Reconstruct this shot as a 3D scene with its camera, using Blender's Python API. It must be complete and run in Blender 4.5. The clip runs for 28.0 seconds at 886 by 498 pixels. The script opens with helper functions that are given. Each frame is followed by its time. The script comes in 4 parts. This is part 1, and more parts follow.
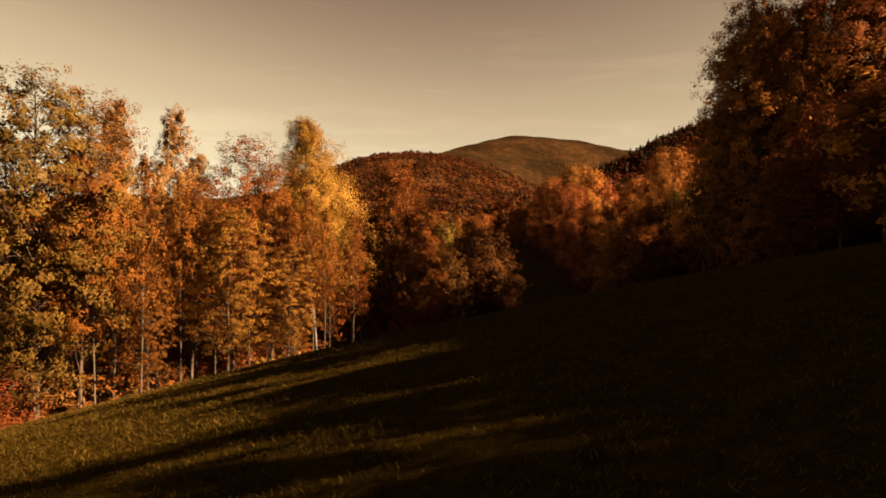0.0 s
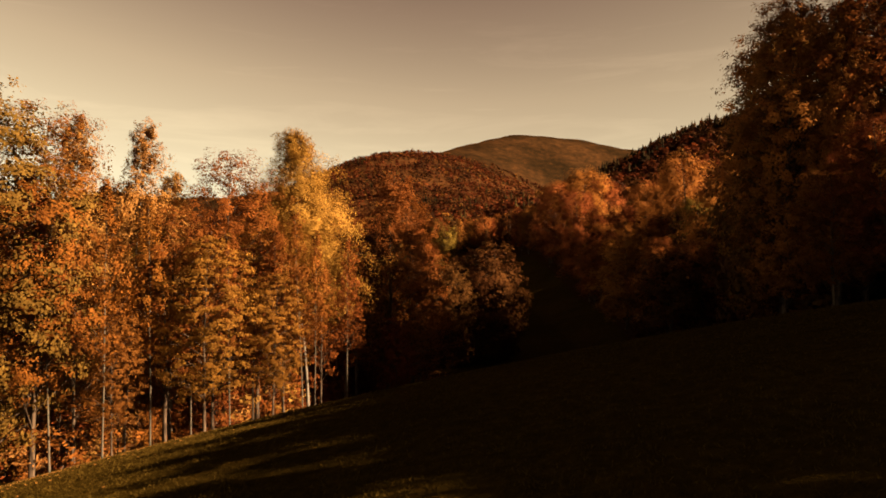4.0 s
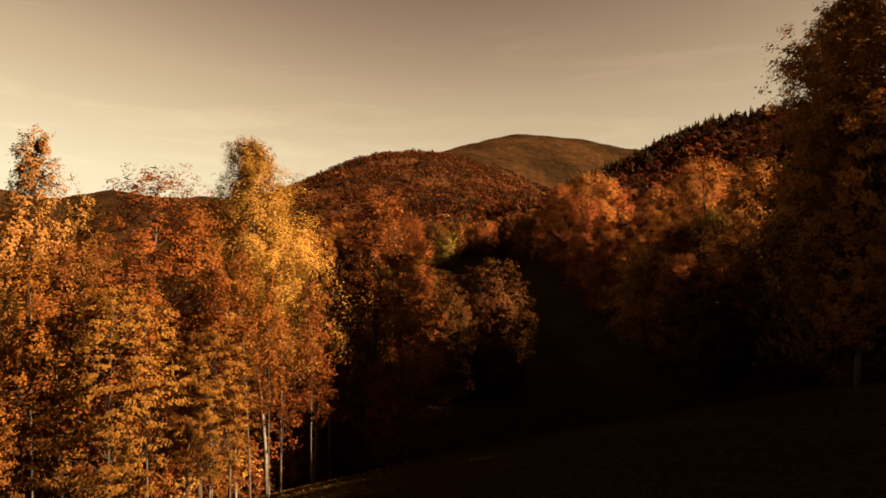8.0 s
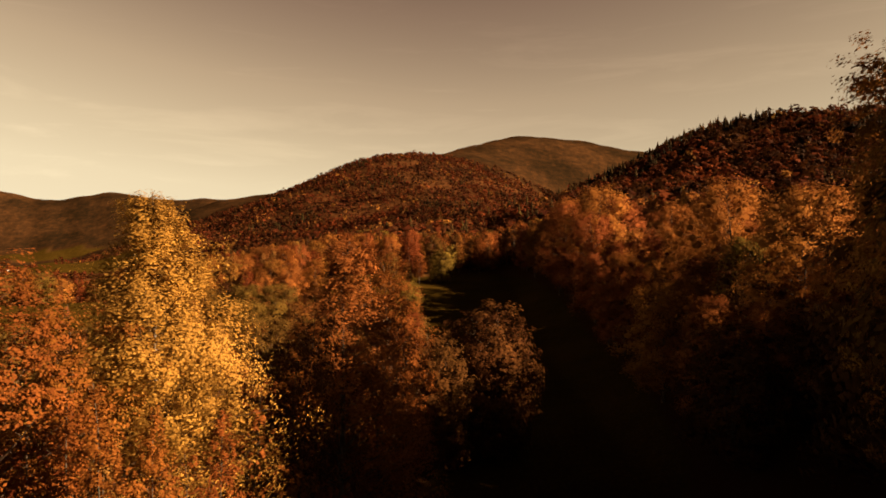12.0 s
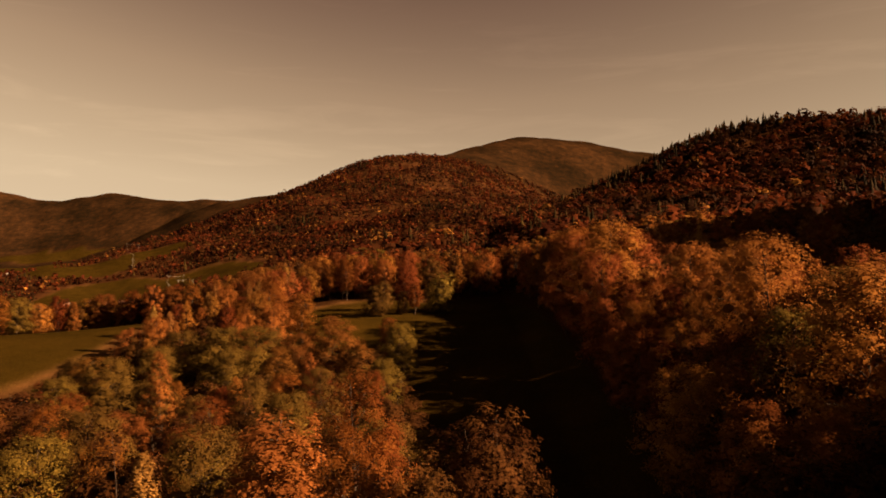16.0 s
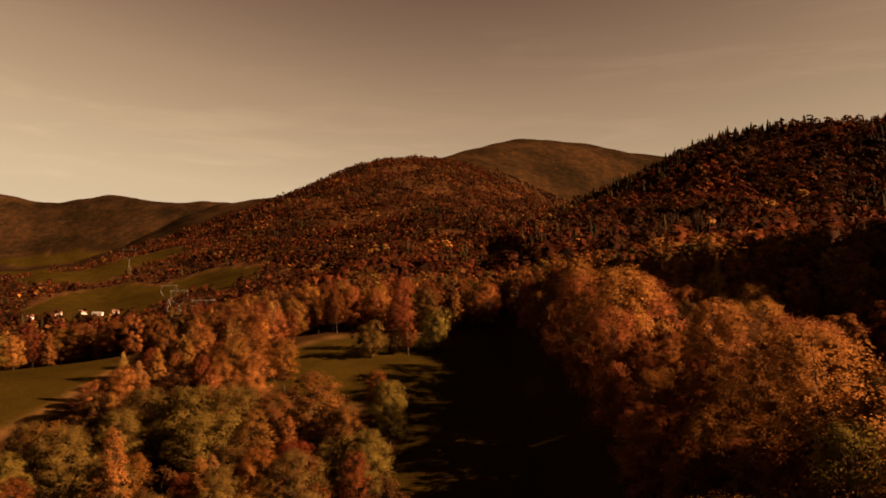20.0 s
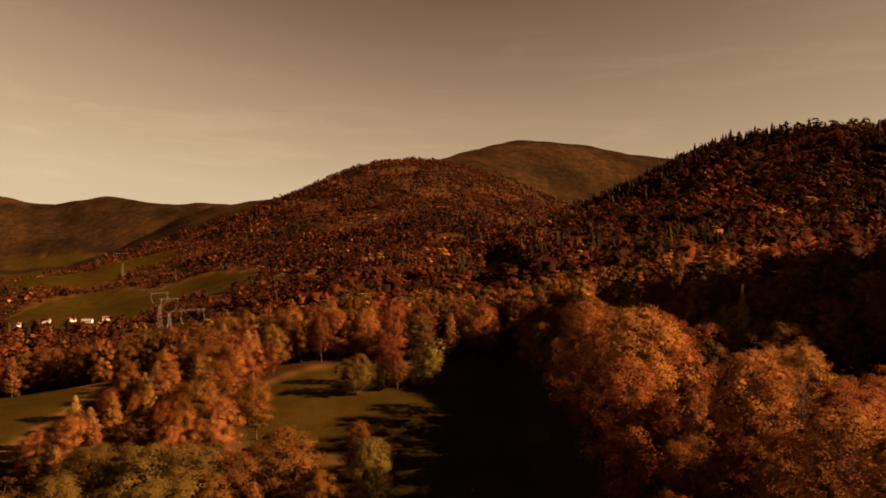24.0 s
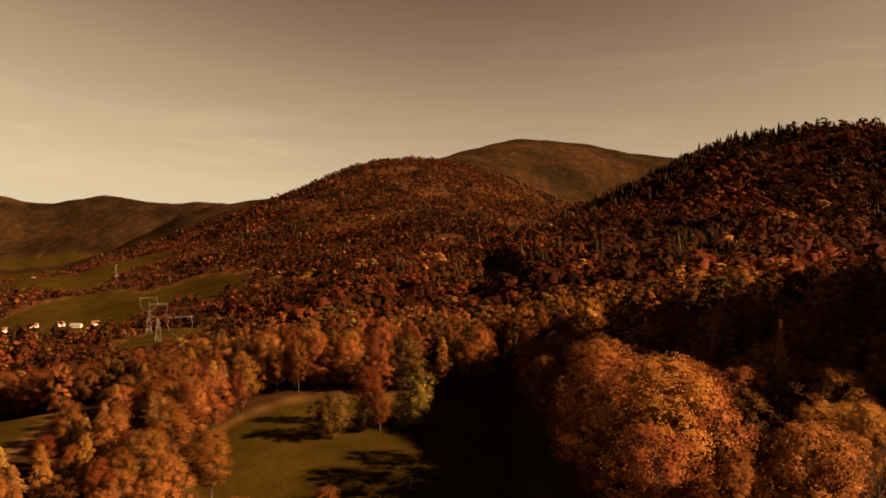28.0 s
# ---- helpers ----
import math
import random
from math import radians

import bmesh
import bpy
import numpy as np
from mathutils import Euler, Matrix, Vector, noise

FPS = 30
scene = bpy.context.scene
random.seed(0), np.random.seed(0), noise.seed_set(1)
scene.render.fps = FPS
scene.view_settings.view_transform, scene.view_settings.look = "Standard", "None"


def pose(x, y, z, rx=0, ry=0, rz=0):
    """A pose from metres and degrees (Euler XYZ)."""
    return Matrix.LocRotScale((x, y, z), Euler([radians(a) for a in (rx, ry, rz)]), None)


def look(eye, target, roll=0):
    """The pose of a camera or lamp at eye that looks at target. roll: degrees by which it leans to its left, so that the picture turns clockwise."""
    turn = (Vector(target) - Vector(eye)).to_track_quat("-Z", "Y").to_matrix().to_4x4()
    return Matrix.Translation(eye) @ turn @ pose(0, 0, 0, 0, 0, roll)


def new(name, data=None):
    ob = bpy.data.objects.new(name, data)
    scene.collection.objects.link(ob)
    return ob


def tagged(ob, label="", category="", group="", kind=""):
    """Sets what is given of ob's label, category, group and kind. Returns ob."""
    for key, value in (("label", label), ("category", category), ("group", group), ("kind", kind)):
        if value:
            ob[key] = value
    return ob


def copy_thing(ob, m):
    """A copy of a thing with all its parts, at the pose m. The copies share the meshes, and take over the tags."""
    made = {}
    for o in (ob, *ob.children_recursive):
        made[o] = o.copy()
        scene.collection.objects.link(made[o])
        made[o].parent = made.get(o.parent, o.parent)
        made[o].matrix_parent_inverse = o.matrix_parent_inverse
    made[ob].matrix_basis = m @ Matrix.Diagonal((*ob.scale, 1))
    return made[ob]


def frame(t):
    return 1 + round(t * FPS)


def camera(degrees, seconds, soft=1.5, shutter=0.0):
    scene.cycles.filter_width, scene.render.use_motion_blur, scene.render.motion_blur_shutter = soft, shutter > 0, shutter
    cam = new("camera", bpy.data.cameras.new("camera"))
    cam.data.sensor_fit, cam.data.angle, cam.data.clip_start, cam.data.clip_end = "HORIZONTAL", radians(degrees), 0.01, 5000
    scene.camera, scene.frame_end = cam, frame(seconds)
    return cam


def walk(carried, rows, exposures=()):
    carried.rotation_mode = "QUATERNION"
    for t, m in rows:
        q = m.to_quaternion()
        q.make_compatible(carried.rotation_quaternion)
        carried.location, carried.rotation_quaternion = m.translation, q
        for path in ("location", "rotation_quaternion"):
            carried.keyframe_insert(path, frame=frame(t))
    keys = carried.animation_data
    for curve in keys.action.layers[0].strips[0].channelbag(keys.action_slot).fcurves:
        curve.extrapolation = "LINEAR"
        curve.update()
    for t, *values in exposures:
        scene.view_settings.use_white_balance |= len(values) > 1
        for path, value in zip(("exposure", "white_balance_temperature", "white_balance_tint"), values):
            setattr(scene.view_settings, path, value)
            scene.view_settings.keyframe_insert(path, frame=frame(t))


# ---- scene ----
# The camera: a drone that rises slowly from a meadow and glides forward over the trees.
cam = camera(68, 28.0, soft=1.75)
# seconds, x, y, z, tilt, turn
ROWS = (
    (0.0, 0.00, 0.00, 0.00, 90.000, -0.000),
    (1.0, -0.11, 0.96, 0.42, 90.002, -0.028),
    (2.0, -0.20, 2.04, 0.97, 89.966, 0.020),
    (3.0, -0.24, 3.45, 1.57, 89.935, 0.044),
    (3.5, -0.20, 4.34, 1.86, 89.927, 0.068),
    (5.5, 0.04, 8.93, 3.05, 89.885, 0.143),
    (6.0, 0.11, 10.33, 3.36, 89.865, 0.142),
    (7.0, 0.30, 13.28, 3.98, 89.852, 0.168),
    (8.0, 0.49, 16.30, 4.76, 89.856, 0.183),
    (9.0, 0.74, 19.51, 5.82, 89.853, 0.186),
    (10.0, 1.06, 22.74, 6.94, 89.919, 0.234),
    (11.0, 1.32, 25.94, 8.10, 89.981, 0.265),
    (12.0, 1.66, 29.12, 9.57, 89.977, 0.318),
    (12.5, 1.79, 30.76, 10.43, 89.976, 0.343),
    (14.5, 2.36, 37.72, 15.02, 89.955, 0.418),
    (15.0, 2.70, 39.83, 16.37, 89.952, 0.458),
    (16.0, 3.17, 43.82, 19.06, 89.931, 0.524),
    (17.0, 3.44, 47.43, 21.87, 89.925, 0.554),
    (18.0, 3.70, 51.21, 24.64, 89.933, 0.538),
    (19.0, 4.16, 54.97, 27.13, 89.949, 0.550),
    (20.0, 4.49, 58.84, 29.89, 89.945, 0.517),
    (21.0, 4.74, 62.97, 32.25, 89.944, 0.489),
    (21.5, 4.88, 65.26, 33.15, 89.964, 0.466),
    (23.5, 5.79, 75.04, 36.11, 90.013, 0.411),
    (24.0, 6.00, 77.69, 36.85, 89.998, 0.393),
    (25.0, 6.54, 82.89, 38.41, 89.957, 0.360),
    (26.0, 7.14, 88.50, 39.89, 89.886, 0.371),
    (27.0, 7.79, 94.28, 41.28, 89.872, 0.362),
    (28.0, 8.56, 100.00, 42.71, 89.859, 0.381),
)
walk(cam, [(t, pose(x, y, z, rx, 0, rz)) for t, x, y, z, rx, rz in ROWS],
     exposures=((0.0, 2.58, 7400, 11), (8.0, 2.48, 7350, 12), (12.0, 2.30, 7500, 15), (16.0, 1.83, 8300, 27), (21.0, 1.78, 8250, 26), (24.0, 1.80, 8150, 24),
                (28.0, 1.94, 7900, 19)))

# ---- sky and sun ----
SUN_ELEVATION, SUN_AZIMUTH = 27.0, 100.0  # degrees; azimuth clockwise from +y
world = bpy.data.worlds.new("world")
scene.world = world
world.use_nodes = True
wn, wl = world.node_tree.nodes, world.node_tree.links
sky = wn.new("ShaderNodeTexSky")
sky.sky_type, sky.sun_disc = "NISHITA", False
sky.sun_elevation, sky.sun_rotation = radians(SUN_ELEVATION), radians(SUN_AZIMUTH)
sky.dust_density, sky.air_density, sky.ozone_density = 0.0, 1.0, 1.0
# hazy autumn air: the sky's own brightness, toned from brown overhead to cream at the horizon
grey = wn.new("ShaderNodeRGBToBW")
wl.new(sky.outputs[0], grey.inputs[0])
level = wn.new("ShaderNodeMapRange")
level.inputs["From Min"].default_value, level.inputs["From Max"].default_value = 0.0, 8.0
wl.new(grey.outputs[0], level.inputs["Value"])
haze = wn.new("ShaderNodeValToRGB")
for el_pos, el_colour in ((0.0, (0.012, 0.008, 0.006)), (0.19, (0.022, 0.015, 0.011)), (0.28, (0.145, 0.1, 0.072)), (0.40, (0.27, 0.212, 0.145)),
                          (0.56, (0.37, 0.317, 0.22)), (0.75, (0.44, 0.397, 0.283)), (1.0, (0.46, 0.425, 0.31))):
    el = haze.color_ramp.elements[0] if el_pos == 0 else haze.color_ramp.elements[-1] if el_pos == 1 else haze.color_ramp.elements.new(el_pos)
    el.position, el.color = el_pos, (*el_colour, 1)
wl.new(level.outputs[0], haze.inputs[0])
# thin streaks of high cloud
where, stretch, cirrus = wn.new("ShaderNodeTexCoord"), wn.new("ShaderNodeMapping"), wn.new("ShaderNodeTexNoise")
stretch.inputs["Scale"].default_value, stretch.inputs["Rotation"].default_value = (2.2, 1.0, 17.0), (0, radians(4), 0)
cirrus.inputs["Scale"].default_value, cirrus.inputs["Detail"].default_value, cirrus.inputs["Roughness"].default_value = 1.6, 7.0, 0.62
cirrus.inputs["Distortion"].default_value = 0.6
wl.new(where.outputs["Generated"], stretch.inputs[0])
wl.new(stretch.outputs[0], cirrus.inputs["Vector"])
veil = wn.new("ShaderNodeMapRange")
veil.inputs["From Min"].default_value, veil.inputs["From Max"].default_value = 0.54, 0.80
veil.inputs["To Min"].default_value, veil.inputs["To Max"].default_value = 1.0, 1.16
wl.new(cirrus.outputs["Fac"], veil.inputs["Value"])
cloudy = wn.new("ShaderNodeMix")
cloudy.data_type, cloudy.blend_type = "RGBA", "MULTIPLY"
cloudy.inputs["Factor"].default_value = 1.0
wl.new(haze.outputs[0], cloudy.inputs["A"])
wl.new(veil.outputs[0], cloudy.inputs["B"])
# the haze thins towards the east
side, thin, air = wn.new("ShaderNodeSeparateXYZ"), wn.new("ShaderNodeMapRange"), wn.new("ShaderNodeMix")
thin.interpolation_type = "SMOOTHSTEP"
thin.inputs["From Min"].default_value, thin.inputs["From Max"].default_value = -0.7, 0.7
thin.inputs["To Min"].default_value, thin.inputs["To Max"].default_value = 1.05, 0.86
wl.new(where.outputs["Generated"], side.inputs[0])
wl.new(side.outputs["X"], thin.inputs["Value"])
air.data_type, air.blend_type = "RGBA", "MULTIPLY"
air.inputs["Factor"].default_value = 1.0
wl.new(cloudy.outputs["Result"], air.inputs["A"])
wl.new(thin.outputs[0], air.inputs["B"])
wl.new(air.outputs["Result"], wn["Background"].inputs[0])
wn["Background"].inputs[1].default_value = 0.36
sun = new("sun", bpy.data.lights.new("sun", "SUN"))
sun.data.energy, sun.data.angle, sun.data.color = 5.0, radians(0.5), (1.0, 0.69, 0.43)
a, e = radians(SUN_AZIMUTH), radians(SUN_ELEVATION)
sun.matrix_world = look((math.sin(a) * math.cos(e) * 100, math.cos(a) * math.cos(e) * 100, math.sin(e) * 100), (0, 0, 0))


# ---- the lie of the land ----
def smooth(v, lo, hi):
    s = np.clip((v - lo) / (hi - lo), 0, 1)
    return s * s * (3 - 2 * s)


def hill(x, y, px, py, height, wx, wy, turn=0.0, power=2.0):
    """A rounded hill with its top at (px, py), wx and wy wide, turned by some degrees."""
    c, s = math.cos(radians(turn)), math.sin(radians(turn))
    u, v = (x - px) * c + (y - py) * s, -(x - px) * s + (y - py) * c
    return height * np.exp(-(np.hypot(u / wx, v / wy)) ** power)


def waves(x, y):
    """Small unevenness of the land that grows with the distance."""
    far = smooth(np.hypot(x, y), 250, 1500)
    return far * (5.0 * np.sin(x / 71 + 1.3 * np.sin(y / 133)) * np.sin(y / 93 + 0.7) + 2.5 * np.sin(x / 29 + y / 47)
                  + 7 * np.sin(x / 173 - y / 211 + 2))


def height_at(x, y):
    x, y = np.asarray(x, float), np.asarray(y, float)
    xc, yc = np.clip(x, -45, 60), np.clip(y, -30, 95)
    meadow = -3.28 + 0.212 * xc + 0.0855 * yc - 0.0031 * yc * yc - 0.0014 * xc * xc
    # the hollow beyond the crest, and the fields that rise behind it
    rise = np.interp(y, (90, 180, 215, 250, 320, 450, 660, 800, 1100), (-16, -15, -9, -4, 0, 4, 20, 28, 45))
    east = 16 * (1 - np.exp(-np.maximum(x - 24, 0) / 40)) * smooth(y, 20, 130) + 0.06 * np.maximum(x - 60, 0)
    rise = rise - hill(x, y, -45, 190, 7, 38, 34)  # the dell of the old oaks
    # unseen hills east of the view, added to cast shade on the right slopes
    shade_hill = hill(x, y, 400, 212, 161, 150, 112, 0, 3.5)
    shade_hill = np.maximum(shade_hill, hill(x, y, 300, 105, 118, 75, 95, 0, 2.5))
    west = -92 * smooth(-x, 50, 210) * smooth(y, 220, 560) - 5 * smooth(-x, 30, 90)
    middle = rise + east + west
    land = meadow + (middle - meadow) * smooth(y, 62, 105) + shade_hill
    plain = -76 + 4 * smooth(-x, 600, 1200)
    k = smooth(y, 600, 1300)
    land = land * (1 - k) + (plain + 78 * smooth(x, -700, 300)) * k
    land = land + hill(x, y, 620, 1000, 137, 420, 300, 8, 2.4) + hill(x, y, 370, 970, 30, 150, 170, 0, 2.4)
    land = land - hill(x, y, -520, 980, 14, 250, 250)
    land = land + hill(x, y, -235, 2560, 362, 640, 880, 0, 2.0)
    land = land + hill(x, y, 590, 3500, 543, 880, 700, 0, 2.2) + hill(x, y, 1320, 3500, 170, 330, 600)
    land = land + hill(x, y, -2060, 4150, 236, 420, 500, 0, 1.5) + hill(x, y, -2950, 4000, 462, 600, 600, 0, 2)
    land = land + hill(x, y, -1300, 3900, 340, 900, 500, 0, 2.2) + hill(x, y, -1000, 2900, 190, 420, 420, 0, 2)
    return land + waves(x, y)


# ---- materials ----
def material(name):
    m = bpy.data.materials.new(name)
    m.use_nodes = True
    return m, m.node_tree.nodes, m.node_tree.links


def ramp(nodes, stops):
    r = nodes.new("ShaderNodeValToRGB")
    while len(r.color_ramp.elements) < len(stops):
        r.color_ramp.elements.new(0.5)
    for el, (p, c) in zip(r.color_ramp.elements, stops):
        el.position, el.color = p, (*c, 1)
    return r


def noise_node(nodes, links, scale, detail=4.0, rough=0.6, coords="Object"):
    tc = nodes.new("ShaderNodeTexCoord")
    n = nodes.new("ShaderNodeTexNoise")
    n.inputs["Scale"].default_value, n.inputs["Detail"].default_value = scale, detail
    n.inputs["Roughness"].default_value = rough
    links.new(tc.outputs[coords], n.inputs["Vector"])
    return n


def blend(nodes, links, a, b, fac, kind="MIX"):
    m = nodes.new("ShaderNodeMix")
    m.data_type, m.blend_type = "RGBA", kind
    for value, slot in ((a, "A"), (b, "B"), (fac, "Factor")):
        if hasattr(value, "links"):
            links.new(value, m.inputs[slot])
        elif slot == "Factor":
            m.inputs[slot].default_value = value
        else:
            m.inputs[slot].default_value = (*value, 1)
    return m.outputs["Result"]


def leaf_material(name, dark, mid, bright, through_light=0.26, patch=0.25, wood=False):
    """Leaves: each its own shade, each tree a little different, light shining through."""
    m, n, l = material(name)
    geo, info = n.new("ShaderNodeNewGeometry"), n.new("ShaderNodeObjectInfo")
    dark, bright = [[c * k + m * (1 - k) for c, m in zip(v, mid)] for v, k in ((dark, 0.5), (bright, 0.5))]
    dark, mid, bright = [[c * k for c, k in zip(v, (0.70, 0.66, 0.70))] for v in (dark, mid, bright)]
    r = ramp(n, ((0.0, dark), (0.5, mid), (1.0, bright)))
    l.new(geo.outputs["Random Per Island"], r.inputs[0])
    big = noise_node(n, l, patch, 2)
    shade = ramp(n, ((0.3, (0.55, 0.5, 0.5)), (0.7, (1.2, 1.15, 1.0))))
    l.new(big.outputs["Fac"], shade.inputs[0])
    c = blend(n, l, r.outputs[0], shade.outputs[0], 0.8, "MULTIPLY")
    tiny = noise_node(n, l, 3.2, 3, 0.7)
    fleck = ramp(n, ((0.3, (0.62, 0.58, 0.56)), (0.7, (1.2, 1.18, 1.12))))
    l.new(tiny.outputs["Fac"], fleck.inputs[0])
    c = blend(n, l, c, fleck.outputs[0], 0.7, "MULTIPLY")
    hsv = n.new("ShaderNodeHueSaturation")
    for out, lo, hi in (("Hue", 0.485, 0.515), ("Value", 0.8, 1.2)):
        mr = n.new("ShaderNodeMapRange")
        mr.inputs["To Min"].default_value, mr.inputs["To Max"].default_value = lo, hi
        l.new(info.outputs["Random"], mr.inputs["Value"])
        l.new(mr.outputs[0], hsv.inputs[out])
    if wood:  # each crown of a joined woodland has its own tone, and stands of trees differ
        own = n.new("ShaderNodeAttribute")
        own.attribute_name = "tone"
        tree_tone = ramp(n, ((0.0, (0.5, 0.52, 0.54)), (0.55, (0.92, 0.9, 0.88)), (0.92, (1.25, 1.25, 1.15)), (1.0, (1.6, 1.7, 1.5))))
        l.new(own.outputs["Fac"], tree_tone.inputs[0])
        c = blend(n, l, c, tree_tone.outputs[0], 1.0, "MULTIPLY")
        stand = noise_node(n, l, 0.009, 4, 0.65)
        stand_tone = ramp(n, ((0.36, (0.5, 0.56, 0.6)), (0.64, (1.35, 1.25, 1.1))))
        l.new(stand.outputs["Fac"], stand_tone.inputs[0])
        c = blend(n, l, c, stand_tone.outputs[0], 1.0, "MULTIPLY")
    l.new(c, hsv.inputs["Color"])
    b = n["Principled BSDF"]
    b.inputs["Roughness"].default_value = 0.85
    b.inputs["Specular IOR Level"].default_value = 0.03
    l.new(hsv.outputs[0], b.inputs["Base Color"])
    tr = n.new("ShaderNodeBsdfTranslucent")
    l.new(hsv.outputs[0], tr.inputs["Color"])
    mix = n.new("ShaderNodeMixShader")
    mix.inputs[0].default_value = through_light
    l.new(b.outputs[0], mix.inputs[1])
    l.new(tr.outputs[0], mix.inputs[2])
    l.new(mix.outputs[0], n["Material Output"].inputs[0])
    return m


def bark_material(name, base, mark, scale, amount, stretch):
    m, n, l = material(name)
    tc, mp = n.new("ShaderNodeTexCoord"), n.new("ShaderNodeMapping")
    mp.inputs["Scale"].default_value = stretch
    l.new(tc.outputs["Object"], mp.inputs[0])
    t = n.new("ShaderNodeTexNoise")
    t.inputs["Scale"].default_value, t.inputs["Detail"].default_value = scale, 6
    l.new(mp.outputs[0], t.inputs["Vector"])
    r = ramp(n, ((amount - 0.06, mark), (amount + 0.06, base)))
    l.new(t.outputs["Fac"], r.inputs[0])
    b = n["Principled BSDF"]
    b.inputs["Roughness"].default_value = 0.9
    b.inputs["Specular IOR Level"].default_value = 0.1
    l.new(r.outputs[0], b.inputs["Base Color"])
    bump = n.new("ShaderNodeBump")
    bump.inputs["Strength"].default_value = 0.5
    bump.inputs["Distance"].default_value = 0.03
    l.new(t.outputs["Fac"], bump.inputs["Height"])
    l.new(bump.outputs[0], b.inputs["Normal"])
    return m


GOLD = leaf_material("golden_birch_leaves", (0.2, 0.105, 0.024), (0.41, 0.235, 0.058), (0.6, 0.38, 0.11), 0.3)
PALE = leaf_material("pale_birch_leaves", (0.1855, 0.09867, 0.02531), (0.3541, 0.1973, 0.05904), (0.4639, 0.2884, 0.1012), 0.3)
ORANGE = leaf_material("orange_maple_leaves", (0.09945, 0.04208, 0.01071), (0.1913, 0.08568, 0.02142), (0.2831, 0.153, 0.03825))
AMBER = leaf_material("amber_birch_leaves", (0.17, 0.068, 0.016), (0.34, 0.15, 0.038), (0.48, 0.24, 0.065))
COPPER = leaf_material("copper_lime_leaves", (0.16, 0.06, 0.017), (0.36, 0.142, 0.04), (0.5, 0.225, 0.066))
CREST = leaf_material("amber_brown_beech_leaves", (0.16, 0.07, 0.018), (0.37, 0.17, 0.043), (0.52, 0.27, 0.075), 0.45)
RUST = leaf_material("rusty_beech_leaves", (0.09, 0.03, 0.009), (0.195, 0.068, 0.018), (0.29, 0.118, 0.03))
OLIVE = leaf_material("olive_oak_leaves", (0.065, 0.042, 0.01), (0.15, 0.1, 0.024), (0.27, 0.185, 0.045))
RED = leaf_material("red_maple_leaves", (0.09, 0.024, 0.009), (0.2, 0.058, 0.017), (0.28, 0.1, 0.026))
BROWN = leaf_material("brown_hornbeam_leaves", (0.045, 0.022, 0.007), (0.095, 0.047, 0.014), (0.16, 0.08, 0.025))
GREEN = leaf_material("spruce_needles", (0.012, 0.011, 0.004), (0.022, 0.019, 0.006), (0.035, 0.029, 0.009), 0.1)
FAR_GREEN = leaf_material("spruce_plantation_needles", (0.022, 0.018, 0.007), (0.042, 0.034, 0.012), (0.06, 0.048, 0.016), 0.1, 0.05, True)
FAR_RUST = leaf_material("rusty_woodland_leaves", (0.08479, 0.02834, 0.01151), (0.1151, 0.03816, 0.01453), (0.1514, 0.05178, 0.01939), 0.3, 0.05, True)
FAR_ORANGE = leaf_material("orange_woodland_leaves", (0.1093, 0.03935, 0.01192), (0.1441, 0.05275, 0.01591), (0.1838, 0.07154, 0.02236), 0.3, 0.05, True)
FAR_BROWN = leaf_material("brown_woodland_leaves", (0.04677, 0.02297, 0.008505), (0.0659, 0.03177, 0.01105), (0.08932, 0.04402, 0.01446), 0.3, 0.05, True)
FAR_PALE = leaf_material("pale_woodland_leaves", (0.192, 0.0936, 0.0304), (0.2479, 0.1224, 0.04001), (0.312, 0.162, 0.056), 0.3, 0.05, True)
BIRCH_BARK = bark_material("white_birch_bark", (0.13, 0.115, 0.095), (0.04167, 0.03333, 0.025), 3.0, 0.40, (1, 1, 2.5))
GREY_BARK = bark_material("pale_grey_bark", (0.075, 0.062, 0.047), (0.03, 0.04, 0.03), 3.0, 0.42, (1, 1, 2.0))
BARK = bark_material("grey_brown_bark", (0.07778, 0.05556, 0.03889), (0.02778, 0.01944, 0.01389), 6.0, 0.5, (1, 1, 0.2))


